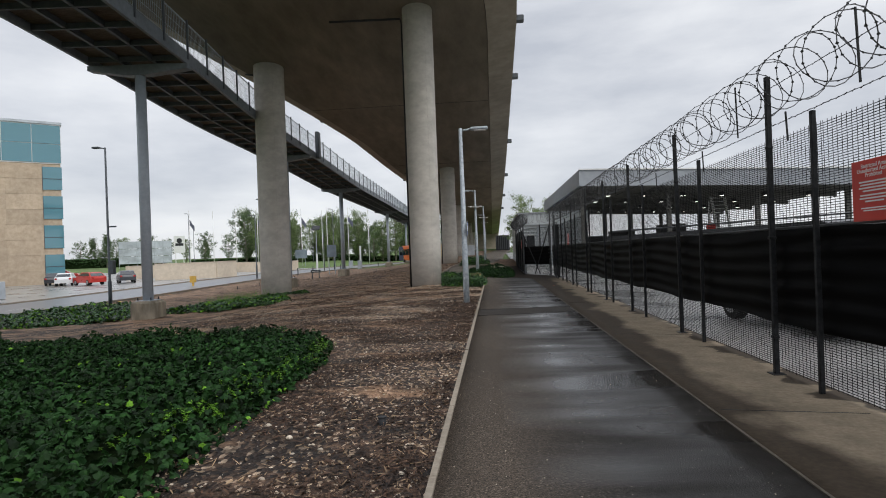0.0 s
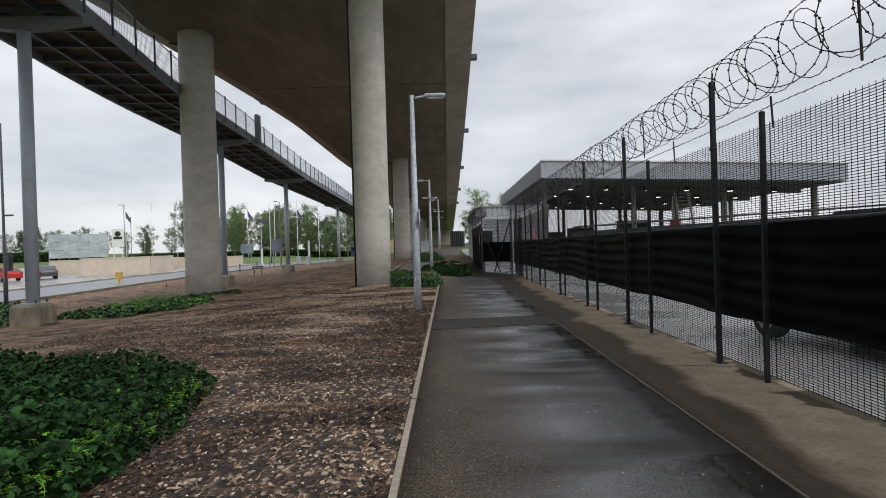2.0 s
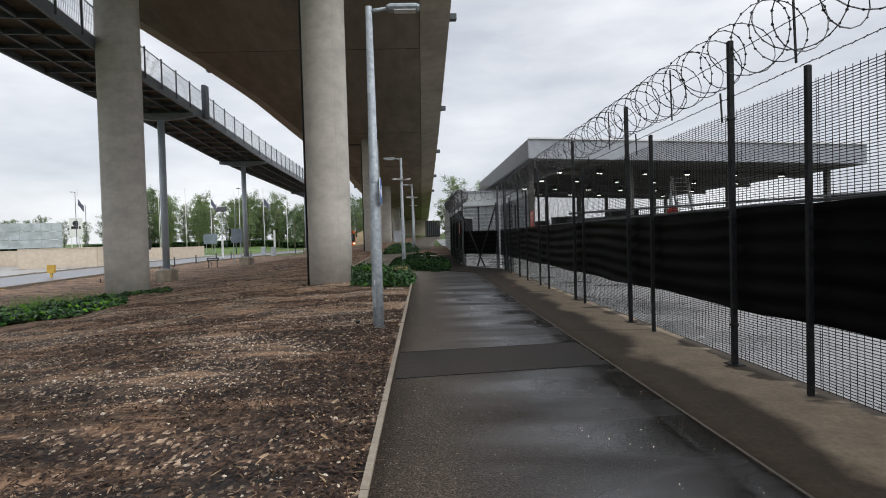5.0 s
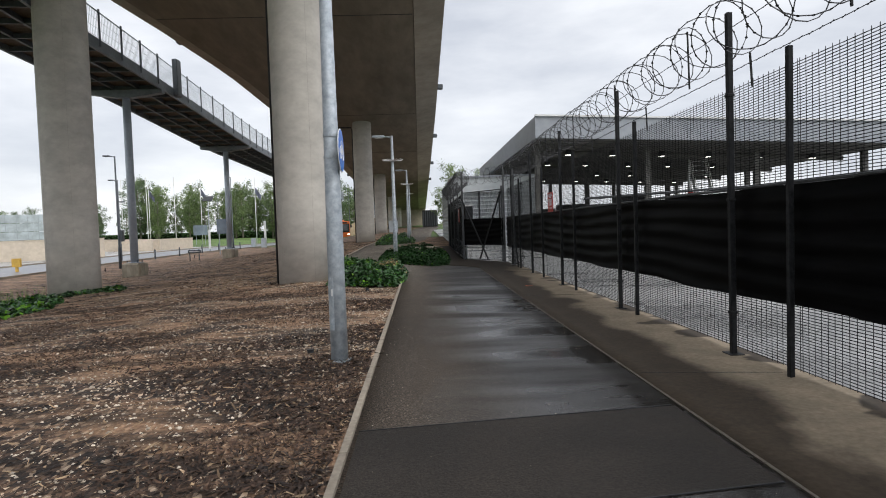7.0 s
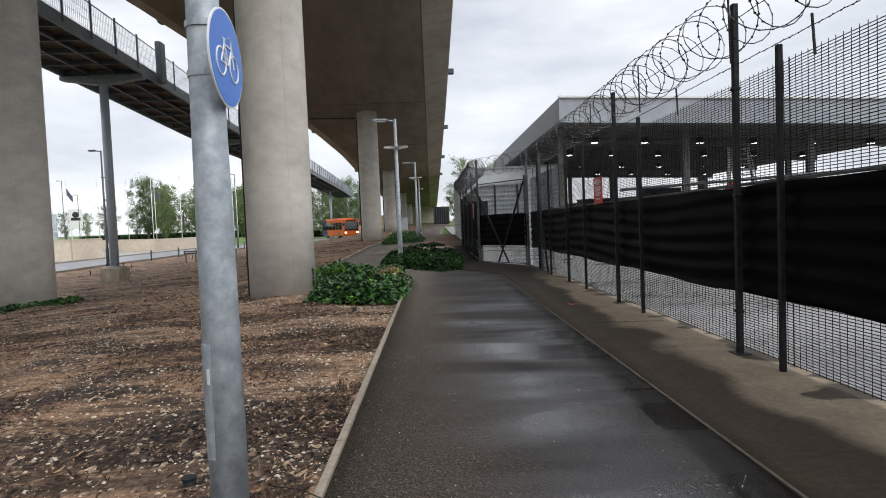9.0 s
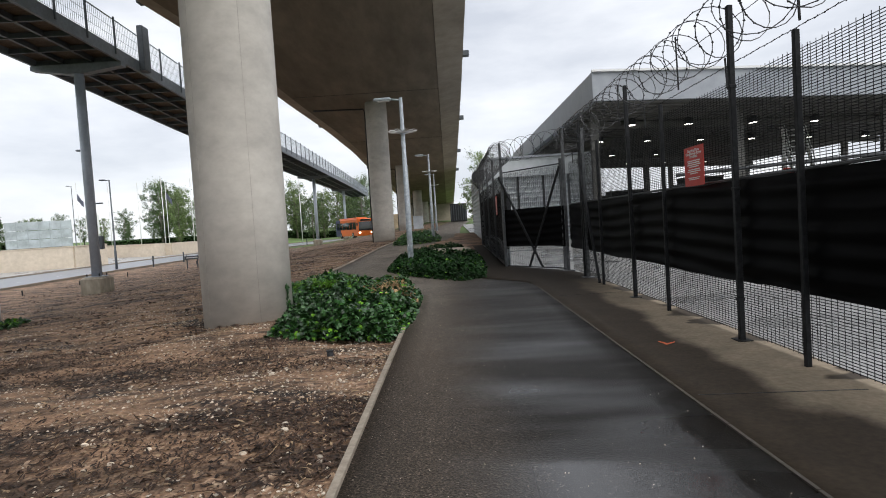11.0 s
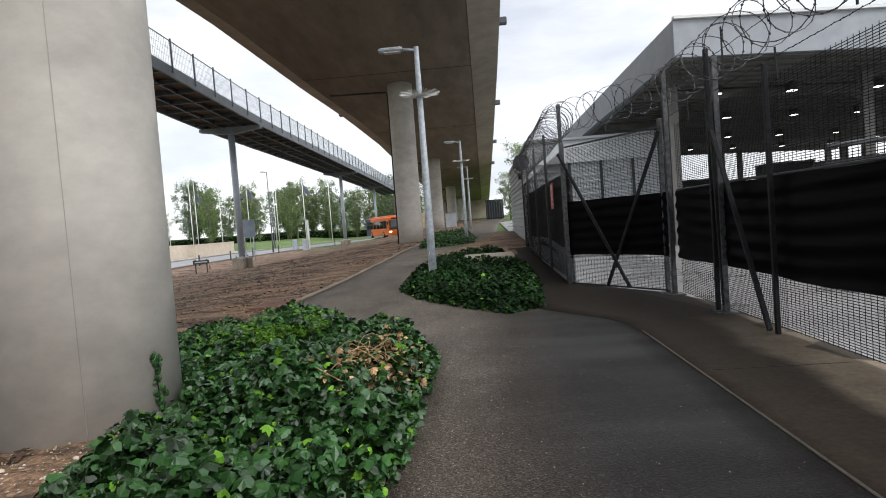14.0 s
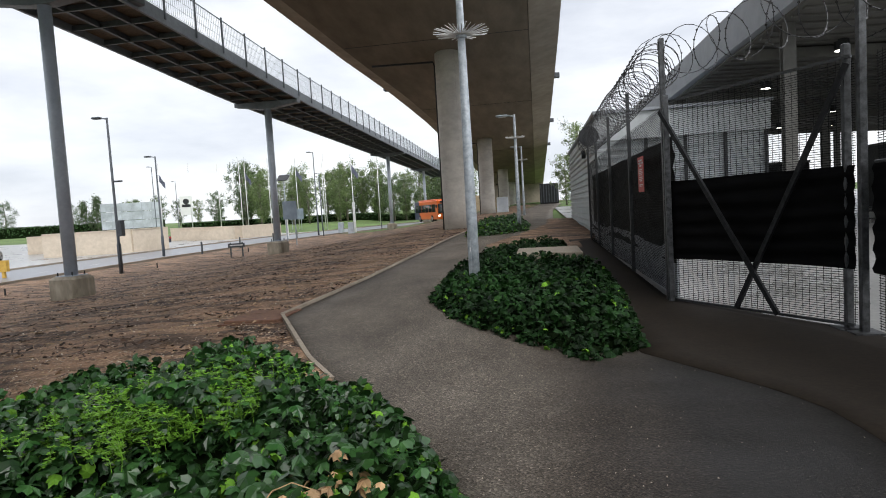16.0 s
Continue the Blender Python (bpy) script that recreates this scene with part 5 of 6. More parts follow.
def coarse(b, r, x, y, z, a):
    L, w = 0.015 + 0.05 * r.rand() ** 2.5, 0.007 + 0.013 * r.rand()
    d, s = Vector((math.cos(a), math.sin(a), r.randn() * 0.2)) * L, Vector((-math.sin(a), math.cos(a), r.randn() * 0.35)) * w
    c = Vector((x, y, z + 0.015 + 0.02 * r.rand()))
    b.quad(c - d - s, c + d - s * 0.6, c + d + s * 0.7, c - d + s)


scatter("coarse_bark", "coarse dark bark pieces further along the bed", "bark chips", M_CHIP, 34000, (-21, -3.0, 26.0, 62.0), coarse, 13, 1)
scatter("coarse_pale_bark", "coarse pale bark pieces further along the bed", "bark chips", M_CHIPPALE, 19000, (-21, -3.0, 26.0, 62.0), coarse, 14, -1)
scatter("gravel", "pale gravel among the coarse bark", "gravel", M_STONE, 9000, (-17, -3.0, 30.0, 52.0), pebble, 15)


def grit_on_path():
    """Loose grit trodden onto the path."""
    r = np.random.RandomState(31)
    b = Build()
    for i in range(2600):
        x, y = -0.4 + 2.2 * r.rand() ** 1.4, 3 + 29 * r.rand()
        s, a = 0.0018 + 0.004 * r.rand() ** 3, r.rand() * 6.28
        n = len(b.v)
        c, t = math.cos(a) * s, math.sin(a) * s
        b.v += [(x + c, y + t, 0.001), (x - t, y + c, 0.001), (x - c, y - t, 0.001), (x + t, y - c, 0.001), (x, y, 0.001 + s)]
        b.f += [(n + k, n + (k + 1) % 4, n + 4) for k in range(4)]
    return tagged(part("path_grit", b, M_STONE), "fine pale grit scattered over the wet path", "grit", kind="stuff")


grit_on_path()


def twig_shape(b, r, x, y, z, a):
    L = 0.05 + 0.16 * r.rand()
    d = Vector((math.cos(a), math.sin(a), 0)) * L
    c = Vector((x, y, z + 0.02))
    b.tube([c - d, c + Vector((0.01 * r.randn(), 0.01 * r.randn(), 0.012)), c + d], 0.003, 4)


scatter("twigs", "thin dark twigs lying on the mulch", "twigs", M_CHIP, 700, (-8, -0.45, 2.0, 30.0), twig_shape, 4)
for x, y in ((-1.05, 5.3), (-1.2, 17.75), (-1.16, 24.4)):
    th = thing("ground_spout", "short black plastic pipe end standing in the mulch", "pipe", x, y, land(x, y), group="pipe ends")
    part("pipe", Build().tube([(0, 0, -0.1), (0, 0, 0.035)], 0.036, 14), M_DARK, th, smooth=True)
    part("cap", Build().tube([(0, 0, 0.035), (0, 0, 0.045)], 0.042, 14), M_DARK, th)
cover = thing("inspection_cover", "rusty brown steel cover in the mulch", "cover", -4.0, 34.5, land(-4, 34.5) + 0.02)
M_RUST = surf("rusty_steel", (0.1, 0.05, 0.03), (0.2, 0.1, 0.06), 20, 0.8, 0.2)
part("plate", Build().box(-0.4, -0.45, -0.06, 0.4, 0.45, 0.02, 0.01), M_RUST, cover)
part("frame", Build().box(-0.46, -0.51, -0.08, 0.46, 0.51, -0.02), M_RUST, cover)
slab = thing("concrete_slab", "pale concrete access slab among the ivy", "slab", 0.25, 39.5, land(0.25, 39.5))
part("slab_body", Build().box(-0.68, -0.85, -0.05, 0.68, 0.85, 0.3, 0.02), M_KERB, slab)

# ---- trees ----
M_BARK = surf("bark", (0.1, 0.085, 0.07), (0.26, 0.235, 0.2), 6, 0.9, 0.4, stretch=(1, 1, 0.3))
M_CROWN = surf("tree_leaf", (0.09, 0.14, 0.045), (0.18, 0.245, 0.085), 0.8, 0.7, 0.0, island=0.5, stain=0.3, stain_scale=0.35)
M_CROWN2 = surf("dark_tree_leaf", (0.05, 0.09, 0.035), (0.1, 0.155, 0.055), 0.8, 0.7, 0.0, island=0.45, stain=0.3, stain_scale=0.35)


def tree(name, h, spread, seed, material, label, narrow=False):
    rng = random.Random(seed)
    th = thing(name, label, "tree")
    tr = Build()
    top = Vector((rng.uniform(-0.3, 0.3), rng.uniform(-0.3, 0.3), h * 0.9))
    tr.tube([(0, 0, -0.3), (0.05, 0, h * 0.25), (top.x * 0.6, top.y * 0.6, h * 0.6), top], [h * 0.018, h * 0.014, h * 0.008, 0.02], 7)
    lf = Build()
    tips = []
    for k in range(26):
        f = 0.1 + 0.85 * (k + rng.random()) / 26
        a = k * 2.4 + rng.uniform(-0.4, 0.4)
        reach = spread * (1.05 - 0.95 * f if narrow else math.sin(math.pi * min(1, (f - 0.1) / 0.95)) ** 0.7) * rng.uniform(0.65, 1.1)
        s = Vector((top.x * f, top.y * f, h * f * 0.92))
        e = s + Vector((math.cos(a) * reach, math.sin(a) * reach, h * rng.uniform(0.03, 0.12)))
        tr.tube([s, s.lerp(e, 0.5) + Vector((0, 0, h * 0.012)), e], [h * 0.005, h * 0.003, 0.012], 5)
        for q in range(5):
            tips.append((s.lerp(e, rng.uniform(0.3, 1.08)) + Vector((rng.gauss(0, 0.3), rng.gauss(0, 0.3), rng.gauss(0, 0.35))), h * rng.uniform(0.035, 0.075)))
    for c, r in tips:
        for q in range(38):
            p = c + Vector((rng.gauss(0, r * 0.46), rng.gauss(0, r * 0.46), rng.gauss(0, r * 0.5) - 0.1))
            s = rng.uniform(0.09, 0.2)
            u = Vector((rng.gauss(0, 1), rng.gauss(0, 1), rng.gauss(0, 1))).normalized() * s
            v = u.cross(Vector((rng.gauss(0, 1), rng.gauss(0, 1), rng.gauss(0, 1)))).normalized() * s * 0.6
            lf.quad(p - u, p - v, p + u, p + v)
    part("trunk", tr, M_BARK, th, smooth=True)
    tagged(part("crown", lf, material, th), kind="stuff")
    return th


kinds = [tree("birch_tree", 15, 3.0, 21, M_CROWN, "tall light green birch tree in spring leaf"), tree("birch_tree", 13, 3.6, 22, M_CROWN, "broad light green tree in spring leaf"),
         tree("maple_tree", 14, 4.4, 23, M_CROWN2, "broad dark green tree"), tree("fir_tree", 10, 3.0, 24, M_CROWN2, "dark conical evergreen tree", True)]
rng = random.Random(5)
spots = []
for k in range(32):
    f = k / 31
    spots.append((-67 + 51 * f + rng.uniform(-2, 2), 150 + 26 * f + rng.uniform(-7, 14), (0, 1, 2, 0, 1)[k % 5], rng.uniform(0.75, 1.12)))
for k in range(22):
    spots.append((-150 + 6.2 * k + rng.uniform(-2, 2), 218 + rng.uniform(-8, 8), (2, 1, 3, 2)[k % 4], rng.uniform(0.7, 1.0)))
spots += [(4.6, 90, 0, 0.6), (7.0, 92, 1, 0.55), (9.5, 98, 0, 0.6), (3.6, 100, 1, 0.5), (14, 104, 2, 0.5)]
spots += [(-118, 168, 3, 0.9), (-112, 165, 3, 1.0), (-106, 172, 3, 0.85), (-125, 172, 2, 0.6), (-100, 168, 2, 0.5), (-134, 160, 2, 0.7)]
for k, (x, y, q, s) in enumerate(spots):
    m = pose(x, y, land(x, y) - 0.1, 0, 0, rng.uniform(0, 360)) @ Matrix.Scale(s, 4)
    c = copy_thing(kinds[q], m)
    c.matrix_basis = m
    tagged(c, group="tree belt")
for q, t in enumerate(kinds):
    x, y = (-58 + 6 * q, 168 + 3 * q)
    t.matrix_basis = pose(x, y, land(x, y) - 0.1)
    tagged(t, group="tree belt")

M_HEDGE = surf("hedge_leaf", (0.02, 0.06, 0.015), (0.055, 0.12, 0.03), 1.5, 0.8, 0.3, island=0.4)


def hedge(x0, y0, x1, y1, h, w, n, seed):
    rng = random.Random(seed)
    th = thing("hedge", "clipped dark green hedge beyond the car park", "hedge")
    d = Vector((x1 - x0, y1 - y0, 0))
    s = Vector((-d.y, d.x, 0)).normalized() * w / 2
    b = Build()
    for i in range(n):
        f = rng.random()
        p = Vector((x0, y0, 0)) + d * f
        p += s * rng.uniform(-1, 1)
        p.z = land(p.x, p.y) + h * rng.random() ** 0.6
        u = Vector((rng.gauss(0, 1), rng.gauss(0, 1), rng.gauss(0, 1))).normalized() * 0.3
        v = u.cross(Vector((rng.gauss(0, 1), rng.gauss(0, 1), 1))).normalized() * 0.2
        b.quad(p - u, p - v, p + u, p + v)
    tagged(part("foliage", b, M_HEDGE, th), kind="stuff")
    # inner core, its near-black colour painting the shade inside the hedge
    c = Build()
    for f0, f1 in zip(span(0, 1, 8), span(0, 1, 8)[1:]):
        rr = []
        for f in (f0, f1):
            p = Vector((x0, y0, 0)) + d * f
            z = land(p.x, p.y)
            rr.append([p - s * 0.8 + Vector((0, 0, z - 0.2)), p + s * 0.8 + Vector((0, 0, z - 0.2)), p + s * 0.8 + Vector((0, 0, z + h * 0.93)), p - s * 0.8 + Vector((0, 0, z + h * 0.93))])
        c.rings(rr)
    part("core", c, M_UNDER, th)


hedge(-190, 140, -98, 172, 2.6, 2.0, 9000, 1)
hedge(-80, 152, -12, 180, 1.5, 2.0, 7000, 2)

# ---- beyond the road ----
def wall(name, label, pts, h, t=0.3):
    th = thing(name, label, "wall", kind="structure")
    for p, q in zip(pts, pts[1:]):
        p, q = Vector((*p, 0)), Vector((*q, 0))
        s = Vector((-(q - p).y, (q - p).x, 0)).normalized() * t / 2
        rr = [[e - s + Vector((0, 0, land(e.x, e.y) - 0.2)), e + s + Vector((0, 0, land(e.x, e.y) - 0.2)), e + s + Vector((0, 0, land(e.x, e.y) + h)), e - s + Vector((0, 0, land(e.x, e.y) + h))] for e in (p, q)]
        part("wall_panel", Build().rings(rr), M_CREAM, th)
        part("coping", Build().bar(p + Vector((0, 0, land(p.x, p.y) + h + 0.04)), q + Vector((0, 0, land(q.x, q.y) + h + 0.04)), t + 0.1, 0.08), M_CREAM, th)
    return th


wall("low_wall", "low cream rendered wall beside the car park", [(-42.9, 72.6), (-35.9, 74.8), (-34.9, 78.5)], 2.0)
wall("low_wall", "low cream rendered wall behind the parked cars", [(-51.5, 80), (-45.5, 80.5)], 1.7)
wall("low_wall", "low cream rendered wall beside the road", [(-46, 96), (-36, 95), (-34.5, 103)], 1.5)
b = Build().rings([[(-44, 94.6, -0.8), (-36.2, 93.4, -0.8), (-36.2, 93.4, 0.9), (-38.5, 93.7, 0.9)], [(-44, 95, -0.8), (-36.2, 93.8, -0.8), (-36.2, 93.8, 0.9), (-38.5, 94.1, 0.9)]])
tagged(part("ramp_wall", b, M_CREAM), "cream sloping parapet of a ramp", "wall", kind="structure")


def billboard(x, y, w, h, turn):
    th = thing("billboard", "grey back of a large panelled billboard", "billboard", x, y, land(x, y), turn=turn)
    n = 6
    for i in range(n):
        for j in range(3):
            part("panel", Build().box(-w / 2 + w * i / n + 0.04, -0.06, 1.0 + h * j / 3 + 0.05, -w / 2 + w * (i + 1) / n - 0.04, 0.06, 1.0 + h * (j + 1) / 3 - 0.05), M_GREENSIGN, th)
    for i in range(n + 1):
        part("frame_post", Build().box(-w / 2 + w * i / n - 0.06, -0.16, -0.3, -w / 2 + w * i / n + 0.06, -0.07, 1.0 + h), M_GALV, th)


billboard(-91, 150, 12.4, 5.9, 30)


def street_lamp(x, y, h, seed, arm=0.75):
    th = thing("street_lamp", "tall dark grey street lamp with a flat head", "street lamp", x, y, land(x, y), group="street lamps", turn=seed * 40)
    part("pole", Build().tube([(0, 0, -0.3), (0, 0, 1.5), (0, 0, 1.55), (0, 0, h)], [0.1, 0.1, 0.07, 0.05], 10), M_BEAM, th, smooth=True)
    part("arm", Build().tube([(0, 0, h - 0.06), (-0.35, 0, h)], 0.035, 8), M_BEAM, th)
    part("head", Build().box(-arm, -0.15, h - 0.04, -0.3, 0.15, h + 0.06, 0.03), M_BEAM, th)
    return th


for k, (x, y, h) in enumerate([(-22.0, 32.6, 9.2), (-20.8, 53.4, 7.8), (-26.8, 65.8, 7.2), (-59, 112, 11), (-46, 150, 10), (-34, 118, 9), (-70, 135, 10), (-24.9, 92, 9.5), (-14, 132, 9)]):
    st = street_lamp(x, y, h, k * 0.1)
    if k < 2:
        part("control_box", Build().box(0.1, -0.15, 1.9, 0.32, 0.15, 2.7, 0.02), M_BEAM, st)
        part("bracket_light", Build().box(0.05, -0.06, 4.6, 0.5, 0.06, 4.68, 0.02), M_BEAM, st)
M_FLAG = surf("flag_cloth", (0.08, 0.09, 0.14), (0.16, 0.17, 0.22), 3, 0.8, 0.1)
for k in range(11):
    x, y = -62 + 3.6 * k, 118 + 3.0 * (k % 4)
    th = thing("flagpole", "slender white flagpole" + (" with a limp dark flag" if k % 3 == 0 else " without a flag"), "flagpole", x, y, land(x, y), group="flagpoles")
    part("pole", Build().tube([(0, 0, -0.2), (0, 0, 10.5 + (k * 7 % 3) * 0.6)], [0.075, 0.04], 8), M_WHITE, th, smooth=True)
    part("finial", Build().tube([(0, 0, 10.5), (0, 0, 12.0)], 0.06, 8), M_WHITE, th)
    if k % 3 == 0:
        part("flag", Build().rings([[(0.06 + 0.25 * i, 0.12 * math.sin(i * 1.7), 10.2 - 0.35 * i), (0.06 + 0.25 * i, 0.12 * math.sin(i * 1.7) + 0.05, 9.0 - 0.3 * i)] for i in range(5)], caps=False, closed=False), M_FLAG, th)


def totem(x, y):
    th = thing("totem_sign", "white sign board with dark emblem on two posts", "sign", x, y, land(x, y), turn=25)
    for s in (-1.3, 1.3):
        part("post", Build().box(s - 0.12, -0.1, -0.3, s + 0.12, 0.1, 9.4), M_WHITE, th)
    part("board", Build().box(-1.8, -0.16, 3.6, 1.8, 0.16, 9.6, 0.03), M_WHITE, th)
    part("emblem", Build().tube([(0, -0.2, 7.9), (0, -0.165, 7.9)], 0.9, 20), M_DARK, th)
    part("emblem_bar", Build().box(-1.3, -0.19, 6.1, 1.3, -0.165, 7.0), M_DARK, th)


totem(-110, 202)
board = thing("kerbside_sign", "low name board on two legs beside the kerb", "sign", -18.5, 60.9, land(-18.5, 60.9), turn=20)
part("panel", Build().box(-0.5, -0.02, 0.6, 0.5, 0.02, 0.85, 0.008), M_BEAM, board)
part("text_bar", Build().box(-0.38, -0.03, 0.69, 0.38, -0.021, 0.76), M_WHITE, board)
for s in (-0.35, 0.35):
    part("leg", Build().box(s - 0.04, 0.022, -0.2, s + 0.04, 0.08, 0.9), M_BEAM, board)
for y in (46.5, 51.0, 56.0, 66.5):
    peg = thing("marker_peg", "short dark peg at the edge of the bed", "peg", -20.6, y, land(-20.6, y), group="marker pegs")
    part("stake", Build().box(-0.025, -0.025, -0.1, 0.025, 0.025, 0.24, 0.006), M_DARK, peg)
    part("cap", Build().box(-0.032, -0.032, 0.24, 0.032, 0.032, 0.27, 0.006), M_DARK, peg)


def road_sign(x, y, w, h, z, turn, label):
    th = thing("road_sign", label, "road sign", x, y, land(x, y), group="road signs", turn=turn)
    for s in (-w * 0.32, w * 0.32):
        part("post", Build().tube([(s, 0, -0.2), (s, 0, z + h)], 0.05, 8), M_GALV, th)
    part("board", Build().box(-w / 2, -0.05, z, w / 2, -0.01, z + h, 0.01), M_SIGNDARK, th)


road_sign(-20.1, 73.2, 1.15, 1.5, 2.1, 12, "grey back of a road sign on posts")
road_sign(-40, 122, 2.4, 1.8, 1.6, 20, "grey back of a road sign on posts")
for x, y in ((-22.5, 93), (-20.5, 90.5)):
    th = thing("control_cabinet", "grey roadside control cabinet", "cabinet", x, y, land(x, y), group="roadside cabinets")
    part("body", Build().box(-0.3, -0.25, 0, 0.3, 0.25, 1.3, 0.03), M_GREENSIGN, th)
    part("plinth", Build().box(-0.35, -0.3, -0.1, 0.35, 0.3, 0.06), M_KERB, th)
for x, y in ((-24.2, 84), (-23, 88.5), (-23.9, 66), (-24.1, 72), (-24.2, 78.5), (-19.5, 100)):
    th = thing("marker_post", "slim dark marker post at the bed edge", "post", x, y, land(x, y), group="marker posts")
    part("post_body", Build().box(-0.05, -0.05, -0.2, 0.05, 0.05, 0.9, 0.01), M_BEAM, th)
th = thing("white_post", "tall white reflective post beside the road", "post", -21.2, 94.2, land(-21.2, 94.2))
part("post_body", Build().box(-0.14, -0.07, -0.2, 0.14, 0.07, 3.6, 0.03), M_WHITE, th)
th = thing("yellow_marker", "yellow marker cover beside the road", "marker", -28.2, 54.0, land(-28.2, 54.0))
part("cover", Build().rings([[(-0.28, -0.1, 0.35), (0.28, -0.1, 0.35), (0.28, 0.1, 0.35), (-0.28, 0.1, 0.35)], [(-0.28, -0.1, 0.95), (0.28, -0.1, 0.95), (0.28, 0.1, 0.95), (-0.28, 0.1, 0.95)]]), M_YELLOW, th)
part("stem", Build().box(-0.08, -0.06, -0.1, 0.08, 0.06, 0.35), M_YELLOW, th)

# ---- vehicles ----
M_GLASSD = glass("dark_window", (0.02, 0.025, 0.03))
M_TYRE = surf("tyre", (0.012, 0.012, 0.012), (0.03, 0.03, 0.03), 20, 0.8, 0.1)
M_RIM = surf("alloy", (0.35, 0.36, 0.37), (0.5, 0.5, 0.52), 10, 0.35, 0.0, metal=0.7)
M_TAIL = surf("tail_lamp", (0.3, 0.01, 0.01), (0.4, 0.02, 0.015), 6, 0.3, 0.0)


def wheel(parent, x, y, r, w):
    ty = part("wheel", Build().tube([(x, y - w / 2, r), (x, y - w / 2 + 0.03, r), (x, y + w / 2 - 0.03, r), (x, y + w / 2, r)], [r * 0.93, r, r, r * 0.93], 22), M_TYRE, parent, smooth=True)
    s = 1 if y > 0 else -1
    part("rim", Build().tube([(x, y + s * (w / 2 - 0.01), r), (x, y + s * (w / 2 + 0.012), r)], [r * 0.66, r * 0.6], 16), M_RIM, ty)
    part("hub", Build().tube([(x, y + s * (w / 2), r), (x, y + s * (w / 2 + 0.025), r)], r * 0.2, 10), M_DARK, ty)


def car(x, y, turn, colour, label, tall=0.0):
    """x is the car's length, its nose at +x."""
    paint = surf("car_paint", tuple(c * 0.92 for c in colour), colour, 2, 0.3, 0.0, stain=0.05)
    th = thing("car", label, "car", x, y, land(x, y), group="parked cars", turn=turn)
    prof = [(-2.1, 0.32), (-2.15, 0.75), (-2.05, 0.98), (-1.1, 1.02), (0.8, 0.98), (1.9, 0.82), (2.12, 0.62), (2.1, 0.32)]
    body = Build().rings([[(px * k, wy, pz) for px, pz in prof] for wy, k in ((-0.86, 0.98), (-0.8, 1.0), (0.8, 1.0), (0.86, 0.98))])
    part("body", body, paint, th)
    t = 1.46 + tall
    cab = [(-1.9, 0.98), (-1.45, t - 0.08), (-1.1, t), (0.15, t), (1.05, 0.98)]
    part("cabin", Build().rings([[(px, wy * (1 if i in (0, 4) else 0.84), pz) for i, (px, pz) in enumerate(cab)] for wy in (-0.8, 0.8)]), paint, th)
    for s in (-1, 1):
        part("side_window", Build().quad((-1.6, s * 0.80, 1.04), (0.8, s * 0.80, 1.04), (0.12, s * 0.70, t - 0.1), (-1.3, s * 0.70, t - 0.1)), M_GLASSD, th)
        part("head_lamp", Build().box(1.9, s * 0.66 - 0.14, 0.6, 2.1, s * 0.66 + 0.14, 0.74, 0.02), M_WHITE, th)
        part("tail_lamp", Build().box(-2.17, s * 0.68 - 0.12, 0.72, -2.06, s * 0.68 + 0.12, 0.92, 0.02), M_TAIL, th)
        for wx in (-1.3, 1.3):
            wheel(th, wx, s * 0.77, 0.32, 0.22)
    part("windscreen", Build().quad((1.0, -0.72, 1.03), (1.0, 0.72, 1.03), (0.22, 0.64, t - 0.04), (0.22, -0.64, t - 0.04)), M_GLASSD, th)
    part("rear_window", Build().quad((-1.88, 0.72, 1.03), (-1.88, -0.72, 1.03), (-1.47, -0.64, t - 0.1), (-1.47, 0.64, t - 0.1)), M_GLASSD, th)
    return th


car(-46.0, 64.5, 152, (0.5, 0.04, 0.03), "bright red hatchback parked beyond the road")
car(-49.5, 65.5, 118, (0.7, 0.71, 0.72), "white hatchback parked beyond the road")
car(-52.0, 67.0, 120, (0.04, 0.04, 0.045), "black car parked beyond the road")
car(-43.5, 67.5, 128, (0.06, 0.065, 0.075), "dark grey car parked beyond the road")
car(-41.0, 84.5, 170, (0.05, 0.055, 0.07), "dark car parked behind the low wall")
car(-43.5, 87.0, 170, (0.1, 0.12, 0.16), "blue-grey car parked behind the low wall")
car(-64, 84, 30, (0.45, 0.05, 0.04), "red car parked in the car park")
car(-67, 82, 30, (0.6, 0.61, 0.62), "silver car parked in the car park")
car(-60, 76, 30, (0.55, 0.56, 0.58), "silver car parked near the wall")
car(5.5, 10.7, 96, (0.018, 0.019, 0.022), "black car parked close behind the mesh fence", 0.3)


